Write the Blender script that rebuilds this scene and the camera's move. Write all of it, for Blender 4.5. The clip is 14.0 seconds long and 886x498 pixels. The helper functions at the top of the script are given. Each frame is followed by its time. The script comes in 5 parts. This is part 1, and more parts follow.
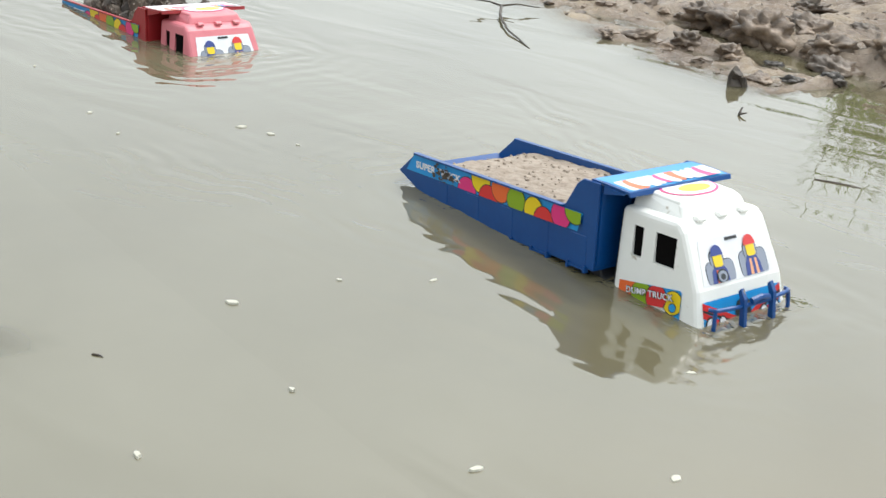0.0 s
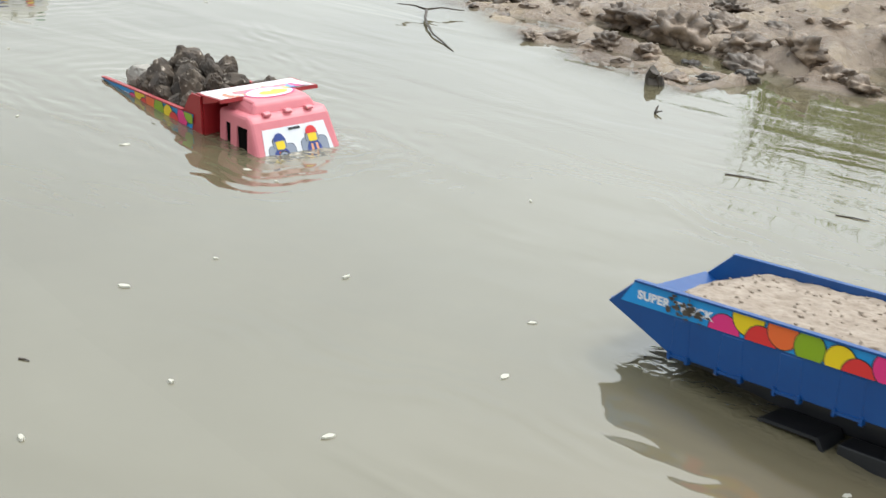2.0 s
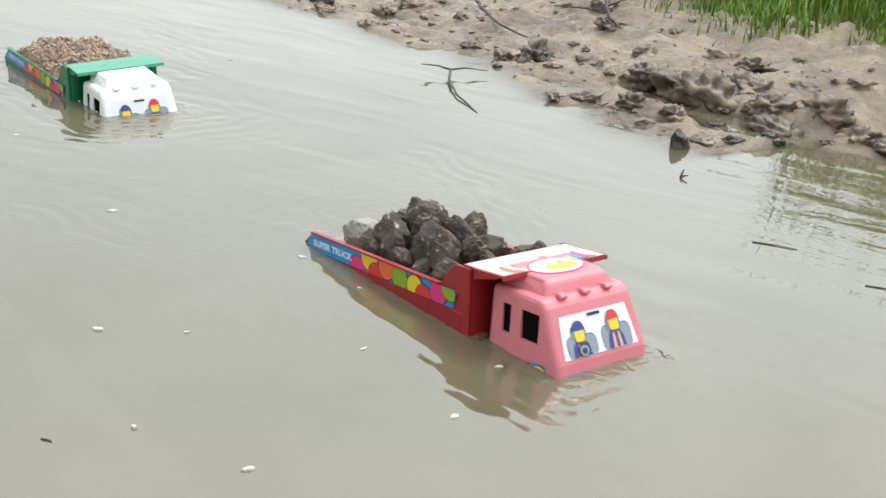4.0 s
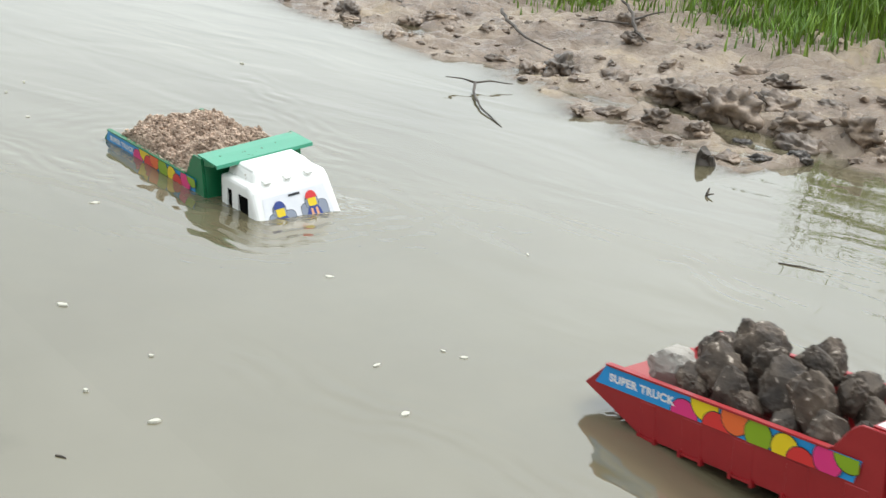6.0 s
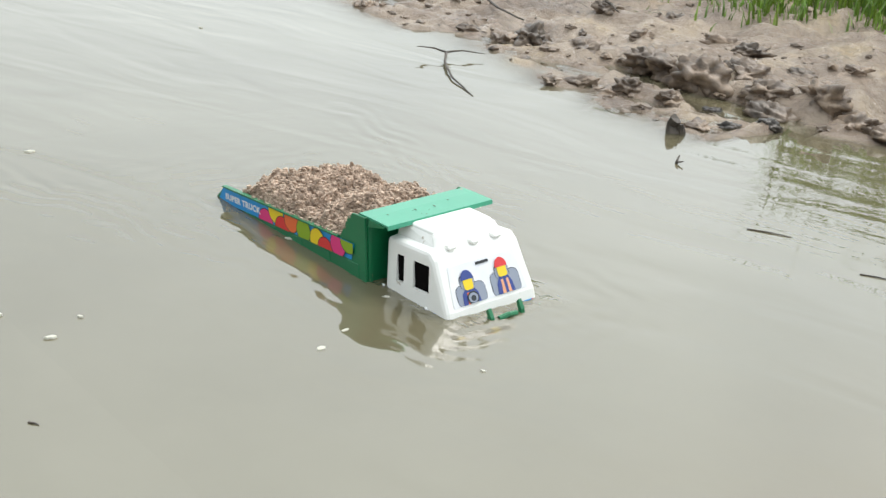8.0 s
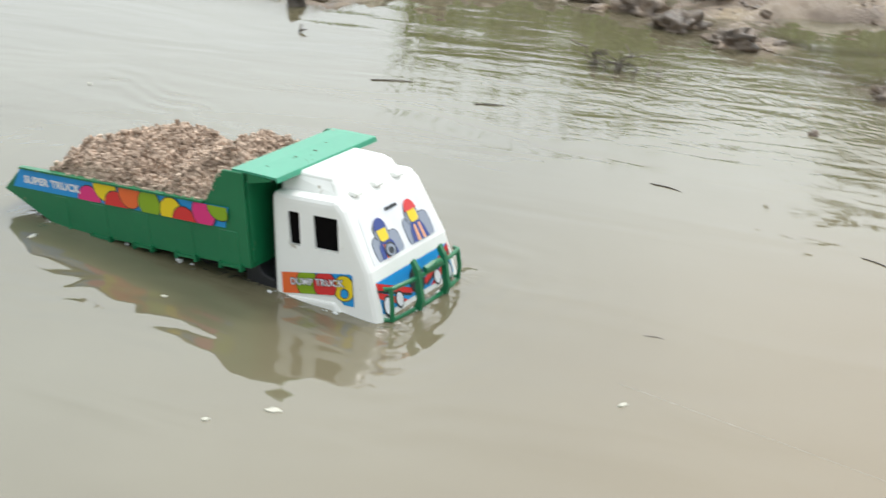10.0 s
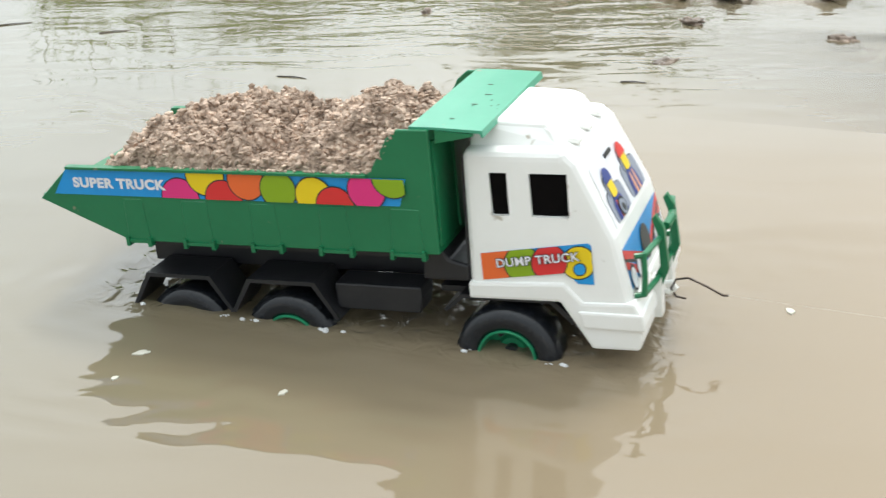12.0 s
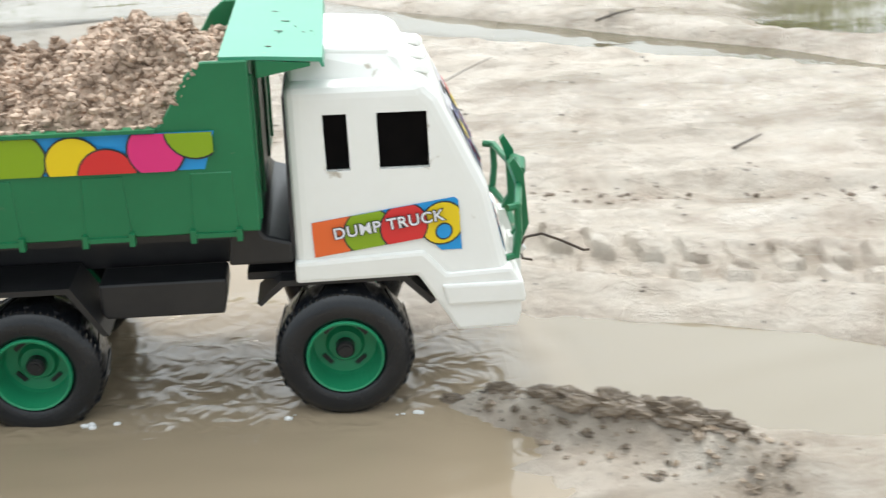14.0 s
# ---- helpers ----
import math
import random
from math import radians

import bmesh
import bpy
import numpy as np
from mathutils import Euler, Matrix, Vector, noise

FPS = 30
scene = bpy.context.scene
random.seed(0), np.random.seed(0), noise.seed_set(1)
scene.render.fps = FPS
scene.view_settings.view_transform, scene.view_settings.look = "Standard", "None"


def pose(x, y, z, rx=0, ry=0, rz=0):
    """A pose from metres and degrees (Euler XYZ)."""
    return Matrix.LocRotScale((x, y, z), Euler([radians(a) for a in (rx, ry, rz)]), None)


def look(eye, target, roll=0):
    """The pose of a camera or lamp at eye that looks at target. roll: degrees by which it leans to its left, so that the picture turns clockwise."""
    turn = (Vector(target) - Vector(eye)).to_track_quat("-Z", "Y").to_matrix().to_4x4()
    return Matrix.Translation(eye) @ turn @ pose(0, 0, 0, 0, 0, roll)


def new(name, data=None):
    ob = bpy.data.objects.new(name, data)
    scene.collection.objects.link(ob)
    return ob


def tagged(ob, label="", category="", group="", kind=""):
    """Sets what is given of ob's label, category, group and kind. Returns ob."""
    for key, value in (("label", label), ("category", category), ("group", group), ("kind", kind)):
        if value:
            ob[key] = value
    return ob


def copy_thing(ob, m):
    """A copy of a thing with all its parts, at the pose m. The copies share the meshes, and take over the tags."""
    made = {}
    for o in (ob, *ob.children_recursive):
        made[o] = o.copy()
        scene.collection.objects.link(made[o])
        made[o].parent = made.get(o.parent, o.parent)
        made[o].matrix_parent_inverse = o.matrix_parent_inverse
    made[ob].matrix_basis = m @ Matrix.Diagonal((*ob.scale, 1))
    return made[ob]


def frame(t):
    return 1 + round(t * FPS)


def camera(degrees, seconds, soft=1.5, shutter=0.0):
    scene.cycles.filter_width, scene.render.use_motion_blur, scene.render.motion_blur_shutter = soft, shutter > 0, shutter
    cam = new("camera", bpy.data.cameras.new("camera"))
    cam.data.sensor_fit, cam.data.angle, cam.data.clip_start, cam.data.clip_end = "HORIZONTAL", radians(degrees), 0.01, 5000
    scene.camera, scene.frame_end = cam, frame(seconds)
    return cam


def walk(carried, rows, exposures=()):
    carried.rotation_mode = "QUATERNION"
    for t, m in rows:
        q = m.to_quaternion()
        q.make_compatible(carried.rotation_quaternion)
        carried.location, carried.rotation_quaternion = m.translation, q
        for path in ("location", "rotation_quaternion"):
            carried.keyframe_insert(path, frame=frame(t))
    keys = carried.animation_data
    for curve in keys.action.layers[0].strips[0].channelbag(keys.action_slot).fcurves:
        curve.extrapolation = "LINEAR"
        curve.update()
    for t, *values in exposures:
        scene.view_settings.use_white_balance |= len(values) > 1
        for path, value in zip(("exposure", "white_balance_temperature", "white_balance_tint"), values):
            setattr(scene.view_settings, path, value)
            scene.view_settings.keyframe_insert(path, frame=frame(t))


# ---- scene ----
cam = camera(38.87, 14.0, soft=1.35, shutter=0.3)
PATH = [
    (0.0, look((0.4646, -0.7162, 0.4887), (-0.2669, -0.1541, 0.1025), 4.96)),
    (0.5, look((0.4967, -0.7172, 0.4925), (-0.2242, -0.1440, 0.1029), 4.77)),
    (1.0, look((0.5094, -0.7236, 0.4897), (-0.1957, -0.1309, 0.1004), 4.85)),
    (1.5, look((0.5207, -0.7281, 0.4991), (-0.1828, -0.1335, 0.1098), 4.44)),
    (2.0, look((0.5102, -0.7212, 0.5054), (-0.1947, -0.1236, 0.1230), 4.72)),
    (2.5, look((0.5001, -0.7186, 0.5130), (-0.2106, -0.1203, 0.1429), 4.60)),
    (5.0, look((0.4822, -0.7039, 0.5310), (-0.2527, -0.1207, 0.1849), 4.92)),
    (5.5, look((0.4766, -0.6993, 0.5307), (-0.2617, -0.1195, 0.1863), 5.15)),
    (6.0, look((0.4762, -0.7030, 0.5327), (-0.2632, -0.1255, 0.1868), 4.98)),
    (6.5, look((0.4825, -0.7014, 0.5299), (-0.2598, -0.1284, 0.1825), 4.53)),
    (7.0, look((0.4820, -0.6970, 0.5295), (-0.2591, -0.1249, 0.1781), 4.20)),
    (9.5, look((0.5221, -0.7353, 0.5238), (-0.0865, -0.0538, 0.1174), 5.86)),
    (10.0, look((0.5781, -0.7475, 0.4940), (0.0627, 0.0051, 0.0844), 2.29)),
    (10.5, look((0.6128, -0.7693, 0.4685), (0.1777, 0.0296, 0.0532), 0.96)),
    (11.0, look((0.5989, -0.7880, 0.4790), (0.2158, 0.0311, 0.0520), -0.69)),
    (11.5, look((0.6539, -0.7805, 0.4641), (0.3139, 0.0543, 0.0311), -1.39)),
    (12.0, look((0.6758, -0.7891, 0.4519), (0.3696, 0.0544, 0.0108), -2.28)),
    (12.5, look((0.7006, -0.7817, 0.4323), (0.4814, 0.0853, -0.0153), -2.48)),
    (13.0, look((0.7561, -0.7954, 0.3871), (0.6601, 0.1146, -0.0164), -0.59)),
    (13.5, look((0.8449, -0.7627, 0.3697), (0.8747, 0.1520, -0.0332), -0.06)),
    (14.0, look((0.9221, -0.7437, 0.3717), (1.0815, 0.1516, -0.0443), 0.28)),
]
walk(cam, PATH, exposures=[(0.0, 0.0), (10.5, 0.0), (12.0, 0.18), (13.0, 0.30), (13.5, 0.30), (14.0, 0.22)])

# ---- world and sun: a bright, thinly overcast sky ----
world = bpy.data.worlds.new("sky")
scene.world = world
world.use_nodes = True
wn, wl = world.node_tree.nodes, world.node_tree.links
wn.clear()
sky = wn.new("ShaderNodeTexSky")
sky.sky_type, sky.sun_disc = "NISHITA", False
sky.sun_elevation, sky.sun_rotation = radians(57.4), radians(-6.8)
sky.air_density, sky.dust_density = 1.0, 4.0
sky_strength = wn.new("ShaderNodeMixRGB")
sky_strength.blend_type = "MULTIPLY"
sky_strength.inputs[0].default_value = 1.0
sky_strength.inputs[2].default_value = (0.1, 0.1, 0.1, 1)
wl.new(sky.outputs[0], sky_strength.inputs[1])
coord = wn.new("ShaderNodeTexCoord")
cloud = wn.new("ShaderNodeTexNoise")
cloud.inputs["Scale"].default_value, cloud.inputs["Detail"].default_value = 2.2, 5
wl.new(coord.outputs["Generated"], cloud.inputs["Vector"])
cloud_ramp = wn.new("ShaderNodeValToRGB")
cloud_ramp.color_ramp.elements[0].position, cloud_ramp.color_ramp.elements[0].color = 0.3, (0.90, 0.99, 1.04, 1)
cloud_ramp.color_ramp.elements[1].position, cloud_ramp.color_ramp.elements[1].color = 0.7, (1.20, 1.28, 1.29, 1)
wl.new(cloud.outputs["Fac"], cloud_ramp.inputs[0])
cover = wn.new("ShaderNodeMixRGB")
cover.inputs[0].default_value = 0.85
wl.new(sky_strength.outputs[0], cover.inputs[1])
wl.new(cloud_ramp.outputs[0], cover.inputs[2])
towards = wn.new("ShaderNodeVectorMath")
towards.operation = "DOT_PRODUCT"
towards.inputs[1].default_value = Vector((-0.3, 2.5, 3.94)).normalized()
wl.new(coord.outputs["Generated"], towards.inputs[0])
glow = wn.new("ShaderNodeMapRange")
glow.interpolation_type = "SMOOTHSTEP"
glow.inputs["From Min"].default_value, glow.inputs["From Max"].default_value = -0.2, 0.95
glow.inputs["To Min"].default_value, glow.inputs["To Max"].default_value = 0.56, 1.34
wl.new(towards.outputs["Value"], glow.inputs["Value"])
veil = wn.new("ShaderNodeMixRGB")
veil.blend_type = "MULTIPLY"
veil.inputs[0].default_value = 1.0
wl.new(cover.outputs[0], veil.inputs[1])
wl.new(glow.outputs[0], veil.inputs[2])
back = wn.new("ShaderNodeBackground")
back.inputs["Strength"].default_value = 1.4
wl.new(veil.outputs[0], back.inputs[0])
wl.new(back.outputs[0], wn.new("ShaderNodeOutputWorld").inputs[0])

sun = new("sun", bpy.data.lights.new("sun", "SUN"))
sun.data.energy, sun.data.angle, sun.data.color = 1.5, radians(14), (1.0, 0.96, 0.9)
sun.matrix_world = look((-0.3, 2.5, 3.94), (0, 0, 0))


# ---- materials ----
def mat(name, base, rough=0.5, second=None, scale=40.0, bump=0.0, bump_scale=None, metal=0.0, ior=1.5, spots=None, piece=0.0):
    m = bpy.data.materials.new(name)
    m.use_nodes = True
    n, l = m.node_tree.nodes, m.node_tree.links
    p = n["Principled BSDF"]
    p.inputs["Base Color"].default_value = (*base, 1)
    p.inputs["Roughness"].default_value, p.inputs["Metallic"].default_value, p.inputs["IOR"].default_value = rough, metal, ior
    tc = n.new("ShaderNodeTexCoord")
    out = None
    if second:
        a = n.new("ShaderNodeTexNoise")
        a.inputs["Scale"].default_value, a.inputs["Detail"].default_value, a.inputs["Roughness"].default_value = scale, 8, 0.65
        l.new(tc.outputs["Object"], a.inputs["Vector"])
        r = n.new("ShaderNodeValToRGB")
        r.color_ramp.elements[0].position, r.color_ramp.elements[1].position = 0.36, 0.66
        r.color_ramp.elements[0].color, r.color_ramp.elements[1].color = (*base, 1), (*second, 1)
        l.new(a.outputs["Fac"], r.inputs[0])
        out = r.outputs[0]
    if spots:
        colour, size, cut = spots
        a = n.new("ShaderNodeTexNoise")
        a.inputs["Scale"].default_value, a.inputs["Detail"].default_value = size, 6
        l.new(tc.outputs["Object"], a.inputs["Vector"])
        r = n.new("ShaderNodeValToRGB")
        r.color_ramp.elements[0].position, r.color_ramp.elements[1].position = cut, cut + 0.06
        l.new(a.outputs["Fac"], r.inputs[0])
        mix = n.new("ShaderNodeMixRGB")
        mix.inputs[1].default_value, mix.inputs[2].default_value = (*base, 1), (*colour, 1)
        if out:
            l.new(out, mix.inputs[1])
        l.new(r.outputs[0], mix.inputs[0])
        out = mix.outputs[0]
    if piece:
        info = n.new("ShaderNodeObjectInfo")
        hs = n.new("ShaderNodeHueSaturation")
        mr = n.new("ShaderNodeMapRange")
        mr.inputs["To Min"].default_value, mr.inputs["To Max"].default_value = 1 - piece, 1 + piece
        l.new(info.outputs["Random"], mr.inputs["Value"])
        l.new(mr.outputs[0], hs.inputs["Value"])
        hs.inputs["Color"].default_value = (*base, 1)
        if out:
            l.new(out, hs.inputs["Color"])
        out = hs.outputs[0]
    if out:
        l.new(out, p.inputs["Base Color"])
    if bump:
        b = n.new("ShaderNodeTexNoise")
        b.inputs["Scale"].default_value, b.inputs["Detail"].default_value = bump_scale or scale, 8
        l.new(tc.outputs["Object"], b.inputs["Vector"])
        bm_ = n.new("ShaderNodeBump")
        bm_.inputs["Strength"].default_value, bm_.inputs["Distance"].default_value = 0.6, bump
        l.new(b.outputs["Fac"], bm_.inputs["Height"])
        l.new(bm_.outputs[0], p.inputs["Normal"])
    return m


MUD_SPLASH = (0.30, 0.24, 0.17)
M = dict(
    green=mat("green plastic", (0.008, 0.153, 0.060), 0.34, (0.011, 0.172, 0.068), 30, spots=(MUD_SPLASH, 55, 0.70), bump=0.0004, bump_scale=60),
    blue=mat("blue plastic", (0.002, 0.056, 0.225), 0.34, (0.003, 0.068, 0.255), 30, spots=(MUD_SPLASH, 45, 0.69), bump=0.0004, bump_scale=60),
    red=mat("red plastic", (0.30, 0.012, 0.016), 0.38, (0.34, 0.017, 0.021), 30, spots=(MUD_SPLASH, 45, 0.72), bump=0.0004, bump_scale=60),
    visor_green=mat("pale green plastic", (0.055, 0.31, 0.19), 0.3, (0.065, 0.34, 0.21), 30, spots=(MUD_SPLASH, 70, 0.70)),
    pink=mat("pink plastic", (0.66, 0.19, 0.22), 0.4, (0.70, 0.22, 0.25), 25, spots=(MUD_SPLASH, 45, 0.71), bump=0.0003, bump_scale=60),
    white=mat("white plastic", (0.84, 0.84, 0.80), 0.32, (0.87, 0.87, 0.84), 25, spots=((0.45, 0.40, 0.32), 60, 0.70), bump=0.0003, bump_scale=60),
    black=mat("black plastic", (0.012, 0.013, 0.016), 0.36, (0.02, 0.02, 0.022), 50, bump=0.0004),
    rubber=mat("tyre rubber", (0.008, 0.010, 0.014), 0.21, (0.015, 0.017, 0.020), 60, bump=0.0004),
    rim=mat("green rim plastic", (0.012, 0.22, 0.10), 0.35, (0.02, 0.26, 0.12), 40),
    # near-black, low gloss: paints the shade inside the cab's windows
    cab_shade=mat("black for cab interior shade", (0.004, 0.004, 0.004), 0.95, (0.007, 0.006, 0.006), 40, ior=1.1),
    sticker_white=mat("white sticker", (0.80, 0.80, 0.82), 0.3, (0.72, 0.73, 0.77), 40),
    sticker_blue=mat("blue sticker", (0.01, 0.27, 0.66), 0.3, (0.015, 0.30, 0.68), 40),
    s_pink=mat("pink sticker dot", (0.72, 0.03, 0.20), 0.3),
    s_yellow=mat("yellow sticker dot", (0.80, 0.58, 0.01), 0.3),
    s_red=mat("red sticker dot", (0.66, 0.03, 0.03), 0.3),
    s_orange=mat("orange sticker dot", (0.78, 0.14, 0.03), 0.3),
    s_green=mat("green sticker dot", (0.24, 0.38, 0.01), 0.3),
    s_dark=mat("dark sticker outline", (0.02, 0.025, 0.03), 0.35),
    s_peach=mat("pale orange sticker patch", (0.75, 0.36, 0.20), 0.3),
    s_grey=mat("grey sticker seat", (0.26, 0.29, 0.36), 0.3),
    s_navy=mat("navy sticker patch", (0.025, 0.05, 0.24), 0.3),
    steel=mat("rusty wire", (0.05, 0.04, 0.035), 0.5, (0.09, 0.06, 0.04), 200, metal=0.6),
    sand=mat("pale damp sand", (0.27, 0.215, 0.168), 0.9, (0.40, 0.335, 0.275), 60, bump=0.002, bump_scale=180, spots=((0.13, 0.09, 0.065), 26, 0.66)),
    soil=mat("crumbly tan soil", (0.25, 0.175, 0.125), 0.9, (0.66, 0.51, 0.40), 75, bump=0.004, bump_scale=260),
    clod=mat("dark clay lump", (0.032, 0.024, 0.019), 0.75, (0.13, 0.098, 0.072), 30, bump=0.004, bump_scale=120, piece=0.35, spots=((0.42, 0.36, 0.30), 120, 0.62)),
    clod_pale=mat("grey clay lump", (0.30, 0.28, 0.25), 0.8, (0.42, 0.39, 0.35), 45, bump=0.004, bump_scale=90),
    bank_clod=mat("wet bank mud lump", (0.065, 0.046, 0.033), 0.42, (0.29, 0.212, 0.15), 20, bump=0.006, bump_scale=80, piece=0.4),
    dark_clod=mat("soaked black mud", (0.012, 0.010, 0.009), 0.3, (0.07, 0.052, 0.038), 30, bump=0.005, bump_scale=90),
    grit=mat("wet grit", (0.16, 0.12, 0.085), 0.25, (0.34, 0.27, 0.20), 60, bump=0.003, bump_scale=200),
    # opaque near-white: the glint of water drops put into the colour
    bead=mat("white glint bead", (0.75, 0.76, 0.76), 0.05, ior=1.6),
    twig=mat("dark wet twig", (0.045, 0.035, 0.03), 0.6, (0.10, 0.08, 0.06), 80),
    straw=mat("dry straw", (0.32, 0.25, 0.15), 0.8, (0.2, 0.15, 0.09), 80),
    foam=mat("pale foam fleck", (0.50, 0.48, 0.40), 0.6, (0.58, 0.56, 0.48), 90),
    grass=mat("green grass", (0.085, 0.185, 0.013), 0.5, (0.24, 0.36, 0.040), 14),
    leaf=mat("bush leaf", (0.03, 0.085, 0.012), 0.5, (0.07, 0.15, 0.02), 5),
)


def mud_material():
    m = bpy.data.materials.new("wet mud")
    m.use_nodes = True
    n, l = m.node_tree.nodes, m.node_tree.links
    p = n["Principled BSDF"]
    tc = n.new("ShaderNodeTexCoord")

    def noise_tex(scale, detail=8, rough=0.6):
        a = n.new("ShaderNodeTexNoise")
        a.inputs["Scale"].default_value, a.inputs["Detail"].default_value, a.inputs["Roughness"].default_value = scale, detail, rough
        l.new(tc.outputs["Object"], a.inputs["Vector"])
        return a.outputs["Fac"]

    def ramp(src, stops):
        r = n.new("ShaderNodeValToRGB")
        e = r.color_ramp.elements
        while len(e) < len(stops):
            e.new(0.5)
        for q, (pos, col) in zip(e, stops):
            q.position, q.color = pos, (*col, 1)
        l.new(src, r.inputs[0])
        return r.outputs[0]

    def mix(fac, a, b, kind="MIX"):
        q = n.new("ShaderNodeMixRGB")
        q.blend_type = kind
        l.new(fac, q.inputs[0])
        l.new(a, q.inputs[1])
        l.new(b, q.inputs[2])
        return q.outputs[0]

    broad = ramp(noise_tex(6.5), [(0.30, (0.15, 0.108, 0.080)), (0.44, (0.25, 0.188, 0.142)), (0.58, (0.38, 0.30, 0.225)), (0.70, (0.40, 0.30, 0.18))])
    brown = ramp(noise_tex(38, 9, 0.7), [(0.36, (0.060, 0.043, 0.031)), (0.6, (0.36, 0.265, 0.195))])
    col = mix(ramp(noise_tex(11), [(0.48, (0, 0, 0)), (0.70, (0.75, 0.75, 0.75))]), broad, brown)
    beach = n.new("ShaderNodeAttribute")
    beach.attribute_name = "sandy"
    pale = ramp(noise_tex(22, 9, 0.7), [(0.32, (0.43, 0.350, 0.280)), (0.50, (0.61, 0.535, 0.45)), (0.72, (0.71, 0.65, 0.57))])
    lie = n.new("ShaderNodeMapping")
    lie.inputs["Rotation"].default_value, lie.inputs["Scale"].default_value = (0, 0, radians(12)), (0.22, 1.0, 1.0)
    l.new(tc.outputs["Object"], lie.inputs["Vector"])
    drawn = n.new("ShaderNodeTexNoise")
    drawn.inputs["Scale"].default_value, drawn.inputs["Detail"].default_value, drawn.inputs["Roughness"].default_value = 18, 8, 0.65
    l.new(lie.outputs[0], drawn.inputs["Vector"])
    damp = n.new("ShaderNodeRGB")
    damp.outputs[0].default_value = (0.30, 0.242, 0.185, 1)
    pale = mix(ramp(drawn.outputs["Fac"], [(0.48, (0, 0, 0)), (0.66, (0.75, 0.75, 0.75))]), pale, damp.outputs[0])
    col = mix(beach.outputs["Fac"], col, pale)
    specks = ramp(noise_tex(120, 4), [(0.66, (0, 0, 0)), (0.74, (1, 1, 1))])
    dark = n.new("ShaderNodeRGB")
    dark.outputs[0].default_value = (0.11, 0.085, 0.06, 1)
    col = mix(specks, col, dark.outputs[0])
    l.new(col, p.inputs["Base Color"])
    rough = n.new("ShaderNodeMapRange")
    rough.inputs["From Min"].default_value, rough.inputs["From Max"].default_value = 0.35, 0.65
    rough.inputs["To Min"].default_value, rough.inputs["To Max"].default_value = 0.05, 0.50
    l.new(noise_tex(5, 5), rough.inputs["Value"])
    l.new(rough.outputs[0], p.inputs["Roughness"])
    b1 = n.new("ShaderNodeBump")
    b1.inputs["Strength"].default_value, b1.inputs["Distance"].default_value = 0.9, 0.014
    l.new(noise_tex(45, 10, 0.7), b1.inputs["Height"])
    l.new(b1.outputs[0], p.inputs["Normal"])
    return m


